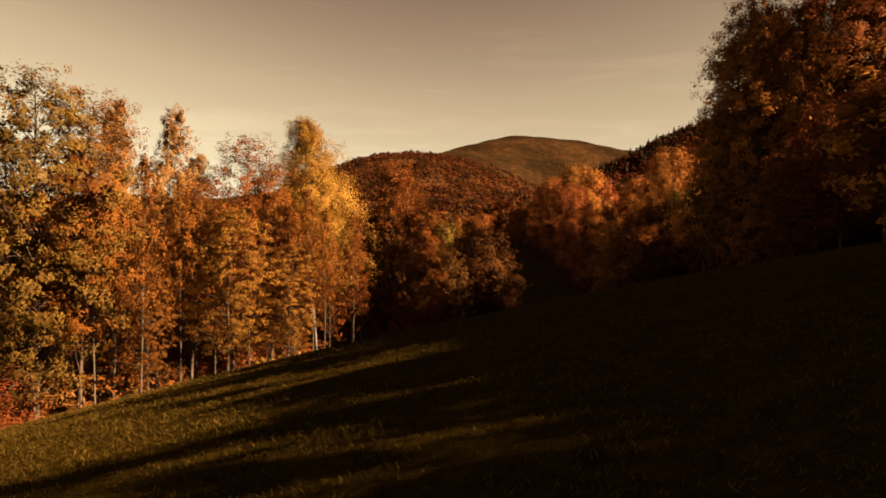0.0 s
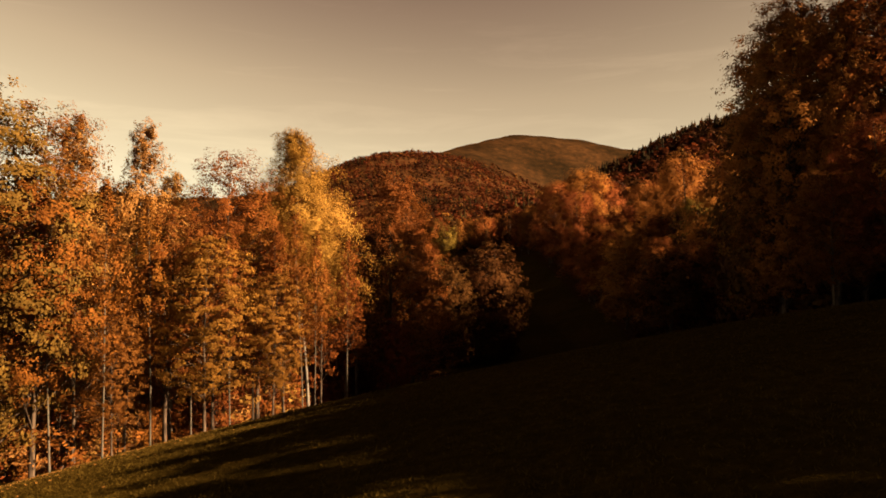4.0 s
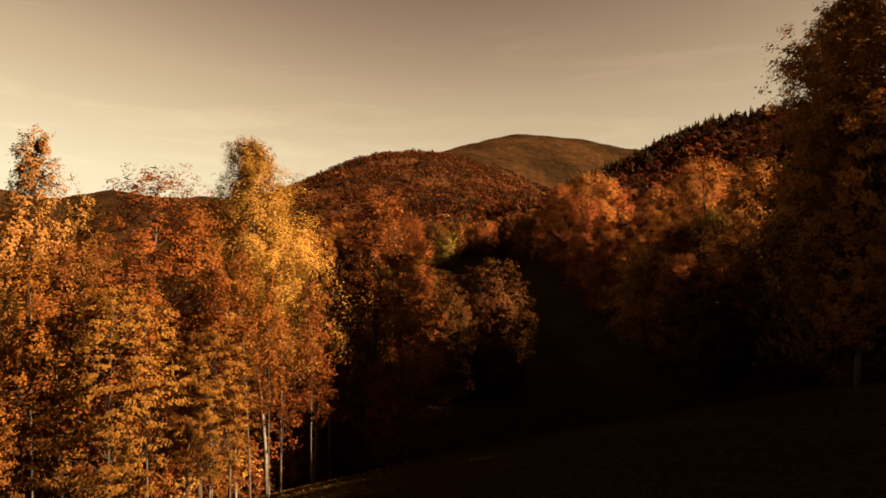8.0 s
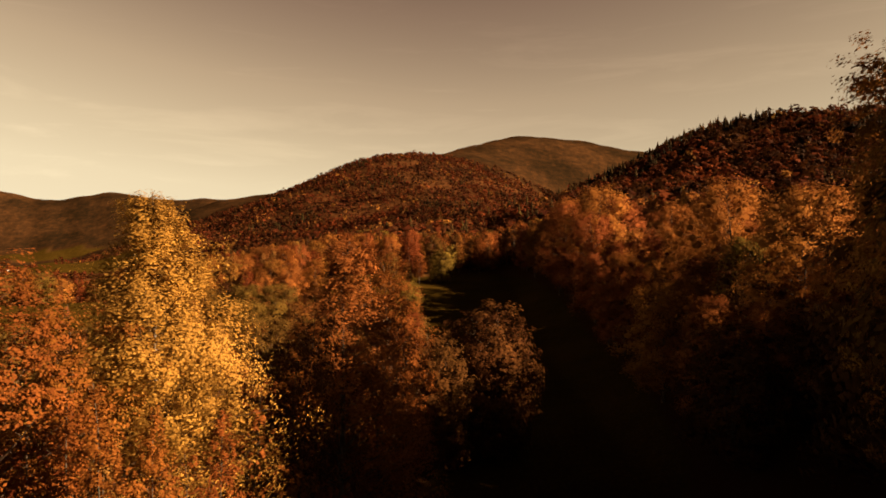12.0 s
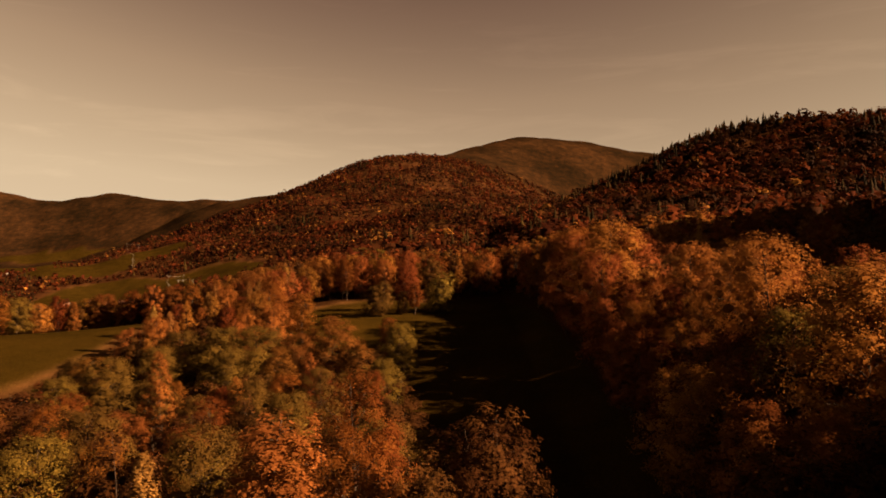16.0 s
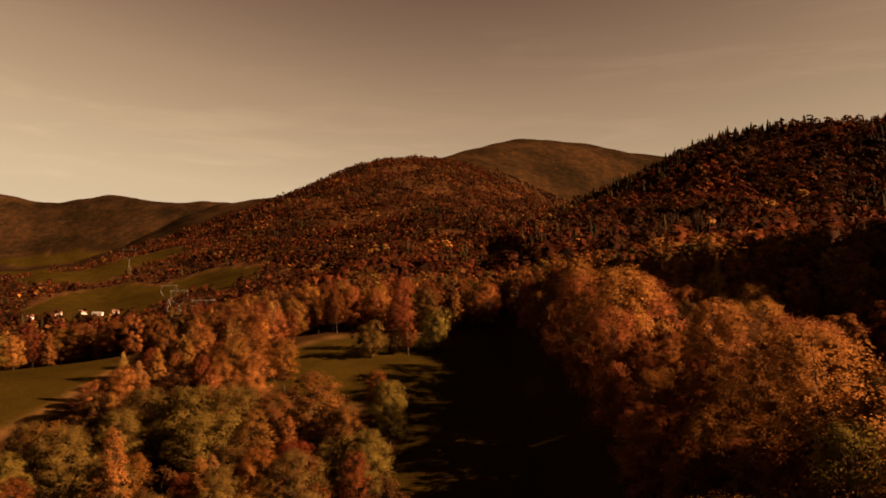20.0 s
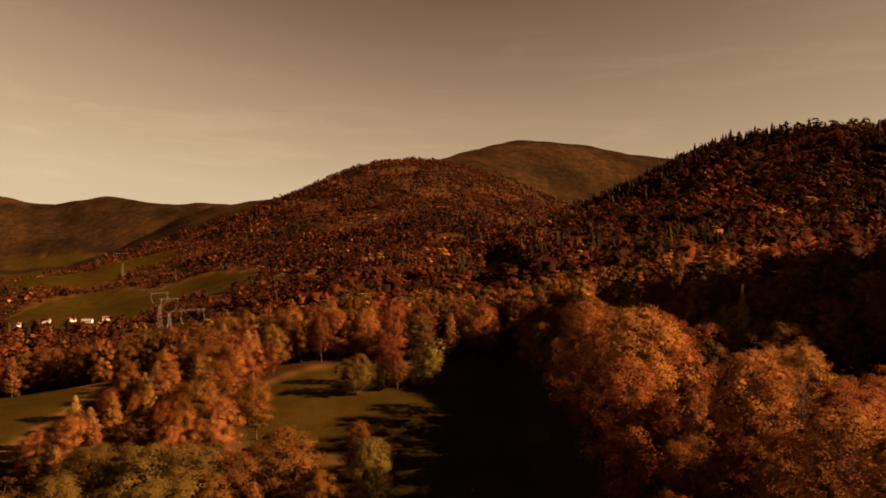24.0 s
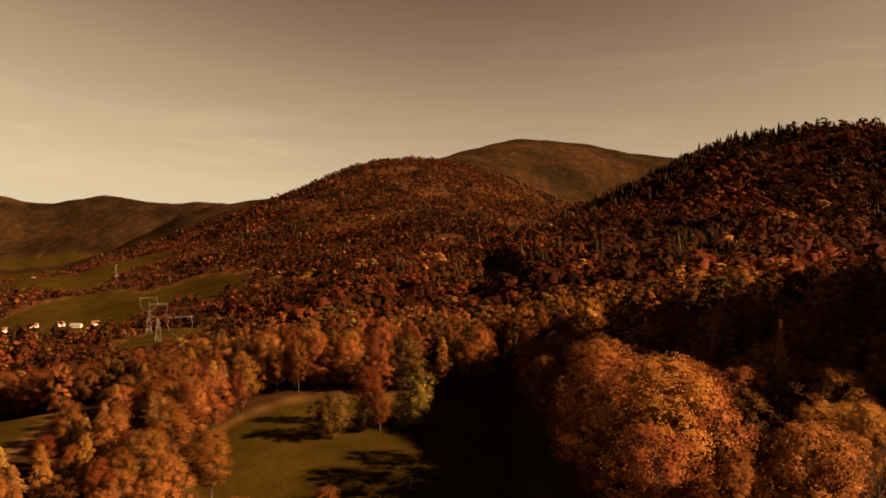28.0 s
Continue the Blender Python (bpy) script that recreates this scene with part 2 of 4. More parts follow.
def ground_material():
    m, n, l = material("autumn_grass_and_leaf_litter")
    fine = noise_node(n, l, 2.2, 8, 0.7)
    broad = noise_node(n, l, 0.05, 5, 0.6)
    tiny = noise_node(n, l, 14, 4, 0.7)
    grass = ramp(n, ((0.25, (0.0155, 0.0095, 0.0022)), (0.5, (0.031, 0.02, 0.0043)), (0.8, (0.058, 0.037, 0.0085))))
    l.new(fine.outputs["Fac"], grass.inputs[0])
    tone = ramp(n, ((0.3, (0.6, 0.62, 0.55)), (0.7, (1.25, 1.15, 1.0))))
    l.new(broad.outputs["Fac"], tone.inputs[0])
    g = blend(n, l, grass.outputs[0], tone.outputs[0], 0.9, "MULTIPLY")
    litter = ramp(n, ((0.3, (0.01389, 0.006667, 0.003333)), (0.55, (0.03333, 0.015, 0.005556)), (0.75, (0.07778, 0.03444, 0.01111))))
    l.new(tiny.outputs["Fac"], litter.inputs[0])
    cover = n.new("ShaderNodeAttribute")
    cover.attribute_name = "cover"
    fac = n.new("ShaderNodeMath")
    fac.operation = "MULTIPLY_ADD"
    fac.use_clamp = True
    l.new(fine.outputs["Fac"], fac.inputs[0])
    fac.inputs[1].default_value = 0.9
    add = n.new("ShaderNodeMath")
    add.operation = "MULTIPLY_ADD"
    l.new(cover.outputs["Fac"], add.inputs[0])
    add.inputs[1].default_value, add.inputs[2].default_value = 1.9, -0.9
    l.new(add.outputs[0], fac.inputs[2])
    c = blend(n, l, g, litter.outputs[0], fac.outputs[0])
    rim = n.new("ShaderNodeAttribute")
    rim.attribute_name = "rim"
    dry = ramp(n, ((0.35, (0.08889, 0.04167, 0.01333)), (0.7, (0.1889, 0.1, 0.03611))))
    l.new(fine.outputs["Fac"], dry.inputs[0])
    c = blend(n, l, c, dry.outputs[0], rim.outputs["Fac"])
    # the wooded flanks of the farthest mountains
    rough = noise_node(n, l, 0.035, 8, 0.75)
    stand = noise_node(n, l, 0.004, 5, 0.6)
    wood = ramp(n, ((0.35, (0.012, 0.0075, 0.004)), (0.5, (0.022, 0.0125, 0.006)), (0.68, (0.042, 0.02, 0.0085))))
    l.new(rough.outputs["Fac"], wood.inputs[0])
    cut = ramp(n, ((0.42, (0.55, 0.6, 0.6)), (0.6, (1.3, 1.2, 1.1))))
    l.new(stand.outputs["Fac"], cut.inputs[0])
    flank = blend(n, l, wood.outputs[0], cut.outputs[0], 0.9, "MULTIPLY")
    far = n.new("ShaderNodeAttribute")
    far.attribute_name = "far_wood"
    c = blend(n, l, c, flank, far.outputs["Fac"])
    # brushwood and leaf litter under the far woods
    brush = ramp(n, ((0.35, (0.022, 0.011, 0.005)), (0.5, (0.045, 0.019, 0.0075)), (0.66, (0.075, 0.031, 0.0115))))
    l.new(rough.outputs["Fac"], brush.inputs[0])
    under = n.new("ShaderNodeAttribute")
    under.attribute_name = "undergrowth"
    c = blend(n, l, c, brush.outputs[0], under.outputs["Fac"])
    b = n["Principled BSDF"]
    b.inputs["Roughness"].default_value = 0.95
    b.inputs["Specular IOR Level"].default_value = 0.0
    l.new(c, b.inputs["Base Color"])
    bump = n.new("ShaderNodeBump")
    bump.inputs["Strength"].default_value, bump.inputs["Distance"].default_value = 0.8, 0.15
    l.new(fine.outputs["Fac"], bump.inputs["Height"])
    l.new(bump.outputs[0], b.inputs["Normal"])
    return m


GROUND = ground_material()


# ---- mesh helpers ----
def mesh_from(name, verts, faces, mat, smooth_faces=False, normals=None):
    """A mesh from arrays; faces all have the same number of corners."""
    verts, faces = np.asarray(verts, np.float32), np.asarray(faces, np.int32)
    me = bpy.data.meshes.new(name)
    k = faces.shape[1]
    me.vertices.add(len(verts))
    me.vertices.foreach_set("co", verts.ravel())
    me.loops.add(faces.size)
    me.loops.foreach_set("vertex_index", faces.ravel())
    me.polygons.add(len(faces))
    me.polygons.foreach_set("loop_start", np.arange(0, faces.size, k, dtype=np.int32))
    me.polygons.foreach_set("use_smooth", np.full(len(faces), smooth_faces))
    me.update(calc_edges=True)
    if normals is not None:
        at = me.attributes.new("custom_normal", "FLOAT_VECTOR", "POINT")
        at.data.foreach_set("vector", np.asarray(normals, np.float32).ravel())
    me.materials.append(mat)
    return me


def child(name, me, parent, label=""):
    ob = new(name, me)
    ob.parent = parent
    return tagged(ob, label)


def tube(path, radii, sides=6):
    """Rings round a path of points: verts and quads."""
    path, verts, faces = np.asarray(path, float), [], []
    for i, p in enumerate(path):
        d = path[min(i + 1, len(path) - 1)] - path[max(i - 1, 0)]
        d = d / (np.linalg.norm(d) + 1e-9)
        a = np.cross(d, (0.3, 1, 0.2))
        a /= np.linalg.norm(a) + 1e-9
        b = np.cross(d, a)
        for s in range(sides):
            w = 2 * math.pi * s / sides
            verts.append(p + radii[i] * (math.cos(w) * a + math.sin(w) * b))
            if i:
                j, k = (i - 1) * sides + s, (i - 1) * sides + (s + 1) % sides
                faces.append((j, k, k + sides, j + sides))
    return verts, faces


def merge(pieces):
    verts, faces, off = [], [], 0
    for v, f in pieces:
        verts.extend(v)
        faces.extend([[i + off for i in q] for q in f])
        off += len(v)
    return verts, faces


def unit(v):
    return v / (np.linalg.norm(v, axis=1)[:, None] + 1e-9)


def leaf_quads(rng, centres, size, out=None, narrow=0.6, soft=0.5):
    """A small folded leaf spray at each centre; it faces outwards more or less, as leaves do. Gives verts, faces, normals."""
    n = len(centres)
    nrm = rng.normal(size=(n, 3))
    if out is not None:
        nrm = unit(nrm) * 0.5 + out
    nrm = unit(nrm)
    if out is not None:
        nrm *= np.where((nrm * out).sum(1) < 0, -1.0, 1.0)[:, None]
    a = unit(np.cross(nrm, rng.normal(size=(n, 3))))
    b = np.cross(nrm, a)
    s = size * rng.uniform(0.6, 1.35, (n, 1))
    c, fold = np.asarray(centres), nrm * s * 0.18
    v = np.stack([c - a * s, c - b * s * narrow - fold, c + a * s, c + b * s * narrow - fold], 1).reshape(-1, 3)
    lean = nrm if out is None else unit(unit(np.asarray(out, float)) * soft + nrm * (1 - soft))
    return v, np.arange(4 * n).reshape(n, 4), np.repeat(lean, 4, 0)


def cube_ball():
    """A ball of 24 four-sided faces."""
    bm = bmesh.new()
    bmesh.ops.create_cube(bm, size=2)
    bmesh.ops.subdivide_edges(bm, edges=bm.edges[:], cuts=1, use_grid_fill=True)
    v = unit(np.array([p.co[:] for p in bm.verts]))
    f = np.array([[p.index for p in q.verts] for q in bm.faces])
    bm.free()
    return v, f


CUBE_BALL, CUBE_FACES = cube_ball()


# ---- trees ----
def tree(seed, name, label, leaves, bark, height, spread, bare, n_clumps, n_leaves, leaf, shape="round",
         droop=0.0, trunk=0.16, stems=1, single=0, clump=0.26, flat=0.75, twigs=True, core=False):
    """One tree, an Empty at its foot: trunk, limbs and crown. single: how many limbs stand as parts of their own."""
    rng = np.random.default_rng(seed)
    root = new(name)
    tagged(root, label, "shrub" if "shrub" in name else "tree")
    limbs, trunks, tips = [], [], []
    for st in range(stems):
        lean = rng.normal(0, 0.025 + 0.06 * (stems > 1), 2) * height
        zs = np.linspace(0, 1, 9)
        wob = np.cumsum(rng.normal(0, 0.007 * height, (9, 2)), 0)
        tall = height * (0.96 if st == 0 else rng.uniform(0.7, 0.95))
        path = np.array([(lean[0] * z + wob[i, 0] * z, lean[1] * z + wob[i, 1] * z, tall * z - 0.5 * (i == 0)) for i, z in enumerate(zs)])
        trunks.append(tube(path, [trunk * (1.4 if i == 0 else 1) * (1 - 0.93 * z) + 0.012 for i, z in enumerate(zs)], 7))
        count = n_clumps // stems
        for i in range(count):
            q = (i + rng.uniform(0.1, 0.9)) / count
            if shape == "birch":
                q = 1 - (1 - q) ** 0.92
            z = bare + (1 - bare) * q
            if shape == "cone":
                reach = spread * (1 - q) ** 0.85 * rng.uniform(0.6, 1.05)
            elif shape == "birch":
                reach = spread * (0.10 + 0.90 * (1 - q ** 1.7)) * rng.uniform(0.3, 1.05) * min(1, 0.6 + 2.0 * q)
            else:
                reach = spread * math.sqrt(max(1 - (1.75 * q - 0.8) ** 2, 0.03)) * rng.uniform(0.35, 1.05)
            w = i * 2.4 + rng.uniform(-0.6, 0.6)
            foot_z = tall * max(z - 0.2 * rng.uniform(0.5, 1.2) * (reach / spread), bare * 0.5)
            foot = np.array([np.interp(foot_z, path[:, 2], path[:, k]) for k in (0, 1)] + [foot_z])
            tip = np.array([np.interp(tall * z, path[:, 2], path[:, k]) for k in (0, 1)] + [tall * z])
            tip[:2] += reach * np.array([math.cos(w), math.sin(w)])
            tip[2] -= droop * reach * 0.25
            tips.append((tip, reach, tip - np.array([np.interp(tall * z * 0.8, path[:, 2], path[:, k]) for k in (0, 1)] + [tall * z * 0.8])))
            m = (foot + tip) / 2 + np.array((*rng.normal(0, 0.06 * reach, 2), 0.10 * reach))
            r0 = trunk * 0.36 * (1 - 0.7 * z)
            limbs.append((reach, tube([foot, m, tip], [r0, r0 * 0.6, 0.012], 4)))
            side = tip + np.clip(rng.normal(0, 0.16 * reach + 0.1, 3), -0.6, 0.6) - (0, 0, 0.15 * reach)
            if not twigs:
                continue
            limbs.append((0, tube([m, (m + side) / 2 + (0, 0, 0.1), side], [r0 * 0.5, r0 * 0.3, 0.008], 3)))
    v, f = merge(trunks)
    stem = child("trunk", mesh_from("trunk", v, f, bark, True), root)
    limbs.sort(key=lambda p: -p[0])
    for _, (v, f) in limbs[:single]:
        child("limb", mesh_from("limb", v, f, BARK, True), stem)
    v, f = merge([p for _, p in limbs[single:]])
    tagged(child("branchwork", mesh_from("branchwork", v, f, BARK, True), root), kind="stuff")
    if n_leaves:
        per, centres, outs, masses = max(n_leaves // len(tips), 3), [], [], []
        for tip, reach, away in tips:
            r = (spread * clump * rng.uniform(0.7, 1.3) + 0.08 * reach) * (0.7 + 0.3 * min(1, 1.5 * reach / spread) if shape == "birch" else 1)
            away = away / (np.linalg.norm(away) + 0.01)
            if core:  # a rounded bough: leaves round a dense, uneven middle
                d = unit(rng.normal(size=(per, 3)) + away * 0.5 + (0, 0, 0.3))
                swell = 1 + 0.32 * np.sin(d[:, :1] * 5 + reach * 9) * np.sin(d[:, 1:2] * 6 + 1) * np.sin(d[:, 2:] * 5 + 2)
                spot = d
                p = d * r * swell * rng.uniform(0.55, 1.2, (per, 1)) * (1, 1, 0.5 + 0.5 * flat)
                masses.append(CUBE_BALL * r * (0.34 if twigs else 0.46) * rng.uniform(0.7, 1.15, (len(CUBE_BALL), 1)) * (1, 1, 0.5 + 0.5 * flat) + tip)
            else:
                tufts = np.clip(rng.normal(0, 1, (9, 3)), -1.2, 1.2) * (r * 0.72, r * 0.72, r * 0.72 * flat)
                spot = np.clip(rng.normal(0, 1, (per, 3)), -1.5, 1.5) * r * 0.2 * (1, 1, flat)
                p = tufts[rng.integers(0, 9, per)] + spot
            if droop and not core:
                p[:, 2] -= np.abs(np.clip(rng.normal(0, 1, per), -2, 2)) * r * 0.9 * droop
            centres.append(tip + p)
            whole = unit(tip + p - (0, 0, height * (0.45 + 0.5 * bare)))
            outs.append(unit(p) * 0.4 + unit(spot) * 0.25 + away * 0.2 + whole * 0.75 + (0, 0, 0.2))
        c, o = np.concatenate(centres), np.concatenate(outs)
        ok = c[:, 2] > 0.1
        v, f, nv = leaf_quads(rng, c[ok], leaf, o[ok])
        if core:
            base, k = len(v), len(CUBE_BALL)
            v = np.concatenate([v] + masses)
            f = np.concatenate([f] + [CUBE_FACES + base + i * k for i in range(len(masses))])
            nv = np.concatenate([nv] + [unit(m - (0, 0, height * (0.45 + 0.5 * bare))) for m in masses])
        child("crown", mesh_from("crown", v, f, leaves, True, nv), root)
    return root


NEAR = {}


def hash_of(text):
    return sum(ord(c) * (i + 3) for i, c in enumerate(text)) * 10


def variants(kind, count, far_leaves=0, **kw):
    """Trees of a kind, to be planted many times; a plainer sort of each for the deeper woods."""
    kw.update(n_leaves=int(kw["n_leaves"] * 1.1), leaf=kw["leaf"] * 1.36)
    NEAR[kind] = [tree(hash_of(kind) + i, single=4, **kw) for i in range(count)]
    if far_leaves:
        # the deep and far beeches and hornbeams go by alder and hazel names
        for tail, n, size, clumps in (("_wood", far_leaves * 13 // 5, 1.05, 96), ("_deep", far_leaves * 7 // 10, 0.95, 48), ("_far", 520, 0.95, 22)):
            sort = dict(kw, name=kw["name"].replace("beech", "alder" if tail != "_wood" else "beech").replace("hornbeam", "hazel" if tail != "_wood" else "hornbeam"),
                        label=kw["label"].replace("beech", "alder" if tail != "_wood" else "beech").replace("hornbeam", "hazel" if tail != "_wood" else "hornbeam"), n_leaves=n, leaf=kw["leaf"] * math.sqrt(kw["n_leaves"] / n) * size, n_clumps=clumps, bare=kw["bare"] * (1 if tail == "_wood" else 0.5))
            NEAR[kind + tail] = [tree(hash_of(kind) + 50 + n % 37 + i, twigs=tail == "_wood", core=True, **sort) for i in range(2)]


variants("gold", 1, 2600, name="birch_tree", label="tall birch with golden yellow leaves and a white trunk", leaves=GOLD, bark=BIRCH_BARK, height=22,
         spread=3.5, bare=0.4, n_clumps=200, n_leaves=90000, leaf=0.037, shape="birch", droop=0.8, trunk=0.07, clump=0.2)
variants("pale", 2, 1600, name="birch_tree", label="slender birch with thin pale yellow leaves and a white trunk", leaves=PALE, bark=BIRCH_BARK, height=20,
         spread=2.3, bare=0.52, n_clumps=70, n_leaves=17000, leaf=0.052, shape="birch", droop=0.7, trunk=0.065)
variants("slim", 3, name="birch_tree", label="slim birch with a pale bare trunk and thin rusty leaves", leaves=RUST, bark=GREY_BARK, height=17,
         spread=2.0, bare=0.38, n_clumps=44, n_leaves=5000, leaf=0.06, shape="birch", droop=0.6, trunk=0.045)
variants("amber", 2, 2600, name="birch_tree", label="narrow birch with amber orange leaves", leaves=AMBER, bark=BARK, height=22,
         spread=4.0, bare=0.16, n_clumps=90, n_leaves=28000, leaf=0.055, shape="birch", droop=0.5, trunk=0.16, clump=0.2)
variants("orange", 2, 3800, name="maple_tree", label="maple with orange autumn leaves in tiers", leaves=ORANGE, bark=BARK, height=16,
         spread=4.0, bare=0.22, n_clumps=80, n_leaves=17000, leaf=0.07, trunk=0.13, flat=0.4, clump=0.24)
variants("copper", 2, 7000, name="lime_tree", label="broad lime with copper orange leaves in rounded masses", leaves=COPPER, bark=BARK, height=18,
         spread=4.6, bare=0.12, n_clumps=90, n_leaves=9500, leaf=0.1, trunk=0.16, clump=0.21)
variants("rust", 3, 4400, name="beech_tree", label="beech with rusty brown red leaves", leaves=RUST, bark=BARK, height=18,
         spread=3.3, bare=0.25, n_clumps=80, n_leaves=21000, leaf=0.055, trunk=0.14)
variants("crest", 2, name="beech_tree", label="tall dense beech with brown amber leaves on the crest", leaves=CREST, bark=BARK, height=26,
         spread=5.2, bare=0.12, n_clumps=170, n_leaves=52000, leaf=0.085, trunk=0.2, clump=0.19, flat=0.8)
variants("olive", 2, 6800, name="oak_tree", label="broad oak with olive green and yellow leaves", leaves=OLIVE, bark=BARK, height=19,
         spread=5.2, bare=0.15, n_clumps=90, n_leaves=26000, leaf=0.075, trunk=0.24, clump=0.22, flat=0.6)
variants("red", 2, 4000, name="maple_tree", label="maple with bright red orange leaves", leaves=RED, bark=BARK, height=13,
         spread=4.2, bare=0.15, n_clumps=60, n_leaves=9000, leaf=0.1, trunk=0.12, flat=0.5)
variants("brown", 2, 3000, name="hornbeam_tree", label="bushy hornbeam with brown olive leaves down to the ground", leaves=BROWN, bark=BARK, height=19,
         spread=5.4, bare=0.04, n_clumps=150, n_leaves=22000, leaf=0.1, trunk=0.12, stems=4, clump=0.2)
variants("bushy", 2, 3000, name="oak_tree", label="bushy young oak with yellow olive leaves down to the grass", leaves=OLIVE, bark=BARK, height=12,
         spread=4.0, bare=0.03, n_clumps=90, n_leaves=7000, leaf=0.11, trunk=0.12, stems=3, clump=0.22)
variants("thin", 3, name="young_tree", label="thin young tree with few rusty leaves", leaves=RUST, bark=BARK, height=13,
         spread=1.9, bare=0.3, n_clumps=40, n_leaves=1300, leaf=0.085, trunk=0.08)
variants("shrub", 3, name="hazel_shrub", label="low shrub with yellow and brown leaves", leaves=PALE, bark=BARK, height=5,
         spread=1.8, bare=0.05, n_clumps=44, n_leaves=2400, leaf=0.065, trunk=0.035, stems=4)
variants("rust_shrub", 3, name="beech_shrub", label="low shrub with rusty leaves and many stems", leaves=RUST, bark=BARK, height=5,
         spread=2.0, bare=0.05, n_clumps=48, n_leaves=2400, leaf=0.065, trunk=0.04, stems=4)
variants("bare", 2, name="bare_tree", label="tree that has lost nearly all its leaves", leaves=RUST, bark=BARK, height=16,
         spread=4.0, bare=0.2, n_clumps=120, n_leaves=480, leaf=0.09, trunk=0.13)
variants("spruce", 2, name="spruce_tree", label="dark green pointed spruce", leaves=GREEN, bark=BARK, height=20,
         spread=2.8, bare=0.05, n_clumps=120, n_leaves=4500, leaf=0.2, shape="cone", droop=0.6, trunk=0.2)
USED = {}
TALL = {k: np.mean([max(c[2] for o in t.children_recursive for c in o.bound_box) for t in v]) for k, v in NEAR.items()}


def plant(kind, x, y, height, rng, wide=1.0, label=""):
    """Put a tree of a kind at (x, y), of that height."""
    i = USED.get(kind, 0)
    USED[kind] = i + 1
    base = NEAR[kind][i % len(NEAR[kind])]
    s = height / TALL[kind]
    m = Matrix.LocRotScale((x, y, float(height_at(x, y)) - 0.1), Euler((0, 0, rng.uniform(0, 6.28))), (s * wide, s * wide, s))
    if i < len(NEAR[kind]):
        base.matrix_basis = m
        ob = base
    else:
        ob = copy_thing(base, Matrix())
        ob.matrix_basis = m
    return tagged(ob, label, group="trees of the woods")


# ---- ground ----
def ellipse(x, y, cx, cy, rx, ry, turn=0.0):
    c, s = math.cos(radians(turn)), math.sin(radians(turn))
    u, v = (x - cx) * c + (y - cy) * s, -(x - cx) * s + (y - cy) * c
    return np.hypot(u / rx, v / ry)


# open grassland: centre, half sizes, turn
CLEARINGS = ((-132, 255, 31, 68, 8), (-22, 258, 29, 38, -8), (14, 185, 21, 115, 0), (-300, 810, 50, 70, 20), (-255, 700, 30, 40, 10),
             (-565, 1130, 115, 260, 24), (-440, 1250, 100, 180, 22), (-850, 1560, 120, 160, 30), (-1500, 2150, 260, 220, 20),
             (-1150, 1800, 150, 150, 20), (46, 575, 15, 105, 0), (158, 606, 16, 40, 15), (-18, 458, 15, 10, 0), (-1500, 2700, 400, 130, 0),
             (-2050, 3150, 420, 150, 10), (-760, 1750, 90, 120, 20), (-1050, 2050, 120, 90, 10))


def openness(x, y):
    """1 on open grass, 0 in the woods."""
    x, y = np.asarray(x, float), np.asarray(y, float)
    edge = -30 + 0.62 * (y - 36)
    near = smooth(x - np.minimum(edge, 13), -2, 2) * smooth(24 + 0.06 * np.abs(y - 40) - x, -3, 3) * (y < 110)
    near = np.maximum(near, (y < 36) * smooth(26 + 0 * x - x, -3, 3) * smooth(x + 64, -3, 3))
    o = near
    for c in CLEARINGS:
        o = np.maximum(o, 1 - smooth(ellipse(x, y, *c), 0.93, 1.07))
    return o


def build_ground():
    ang = np.concatenate([np.linspace(-48, 48, 300), np.linspace(50, 310, 66)])
    rad = np.concatenate([np.linspace(0.5, 60, 60), np.geomspace(61, 4750, 190)])
    A, R = np.meshgrid(np.radians(ang), rad)
    x, y = R * np.sin(A), R * np.cos(A)
    z = height_at(x, y)
    n, k = len(rad), len(ang)
    verts = np.stack([x, y, z], -1).reshape(-1, 3)
    i = np.arange(n - 1)[:, None] * k + np.arange(k)
    j = np.arange(n - 1)[:, None] * k + (np.arange(k) + 1) % k
    faces = np.stack([i, i + k, j + k, j], -1).reshape(-1, 4)
    me = mesh_from("ground", verts, faces, GROUND, True)
    at = me.attributes.new("cover", "FLOAT", "POINT")
    at.data.foreach_set("value", (1 - openness(x, y)).astype(np.float32).ravel())
    # a strip of dry grass and leaves runs round the fields
    rim = np.zeros_like(x)
    for i, c in enumerate(CLEARINGS):
        if i != 2:
            rest = np.zeros_like(x)
            for k2, c2 in enumerate(CLEARINGS):
                if k2 != i:
                    rest = np.maximum(rest, 1 - smooth(ellipse(x, y, *c2), 0.97, 1.06))
            e = ellipse(x, y, *c)
            rim = np.maximum(rim, np.exp(-((e - 1.01) / (1.6 / min(c[2], c[3]) + 0.01)) ** 2) * (1 - rest))
    at = me.attributes.new("rim", "FLOAT", "POINT")
    at.data.foreach_set("value", (0.65 * rim).astype(np.float32).ravel())
    at = me.attributes.new("far_wood", "FLOAT", "POINT")
    at.data.foreach_set("value", (smooth(R, 2300, 2800) * (1 - openness(x, y))).astype(np.float32).ravel())
    at = me.attributes.new("undergrowth", "FLOAT", "POINT")
    at.data.foreach_set("value", (smooth(R, 420, 700) * (1 - smooth(R, 2300, 2800)) * (1 - openness(x, y))).astype(np.float32).ravel())
    return tagged(new("ground", me), "grassy hillside meadow with woodland floor and distant mountains", "ground", kind="structure")


build_ground()

# ---- the trees that stand near ----
rng = random.Random(5)


def top(kind, x, y, z, wide=1.0, label=""):
    """A tree at (x, y) whose top reaches z."""
    return plant(kind, x, y, z - float(height_at(x, y)), rng, wide, label)


TAKEN = []
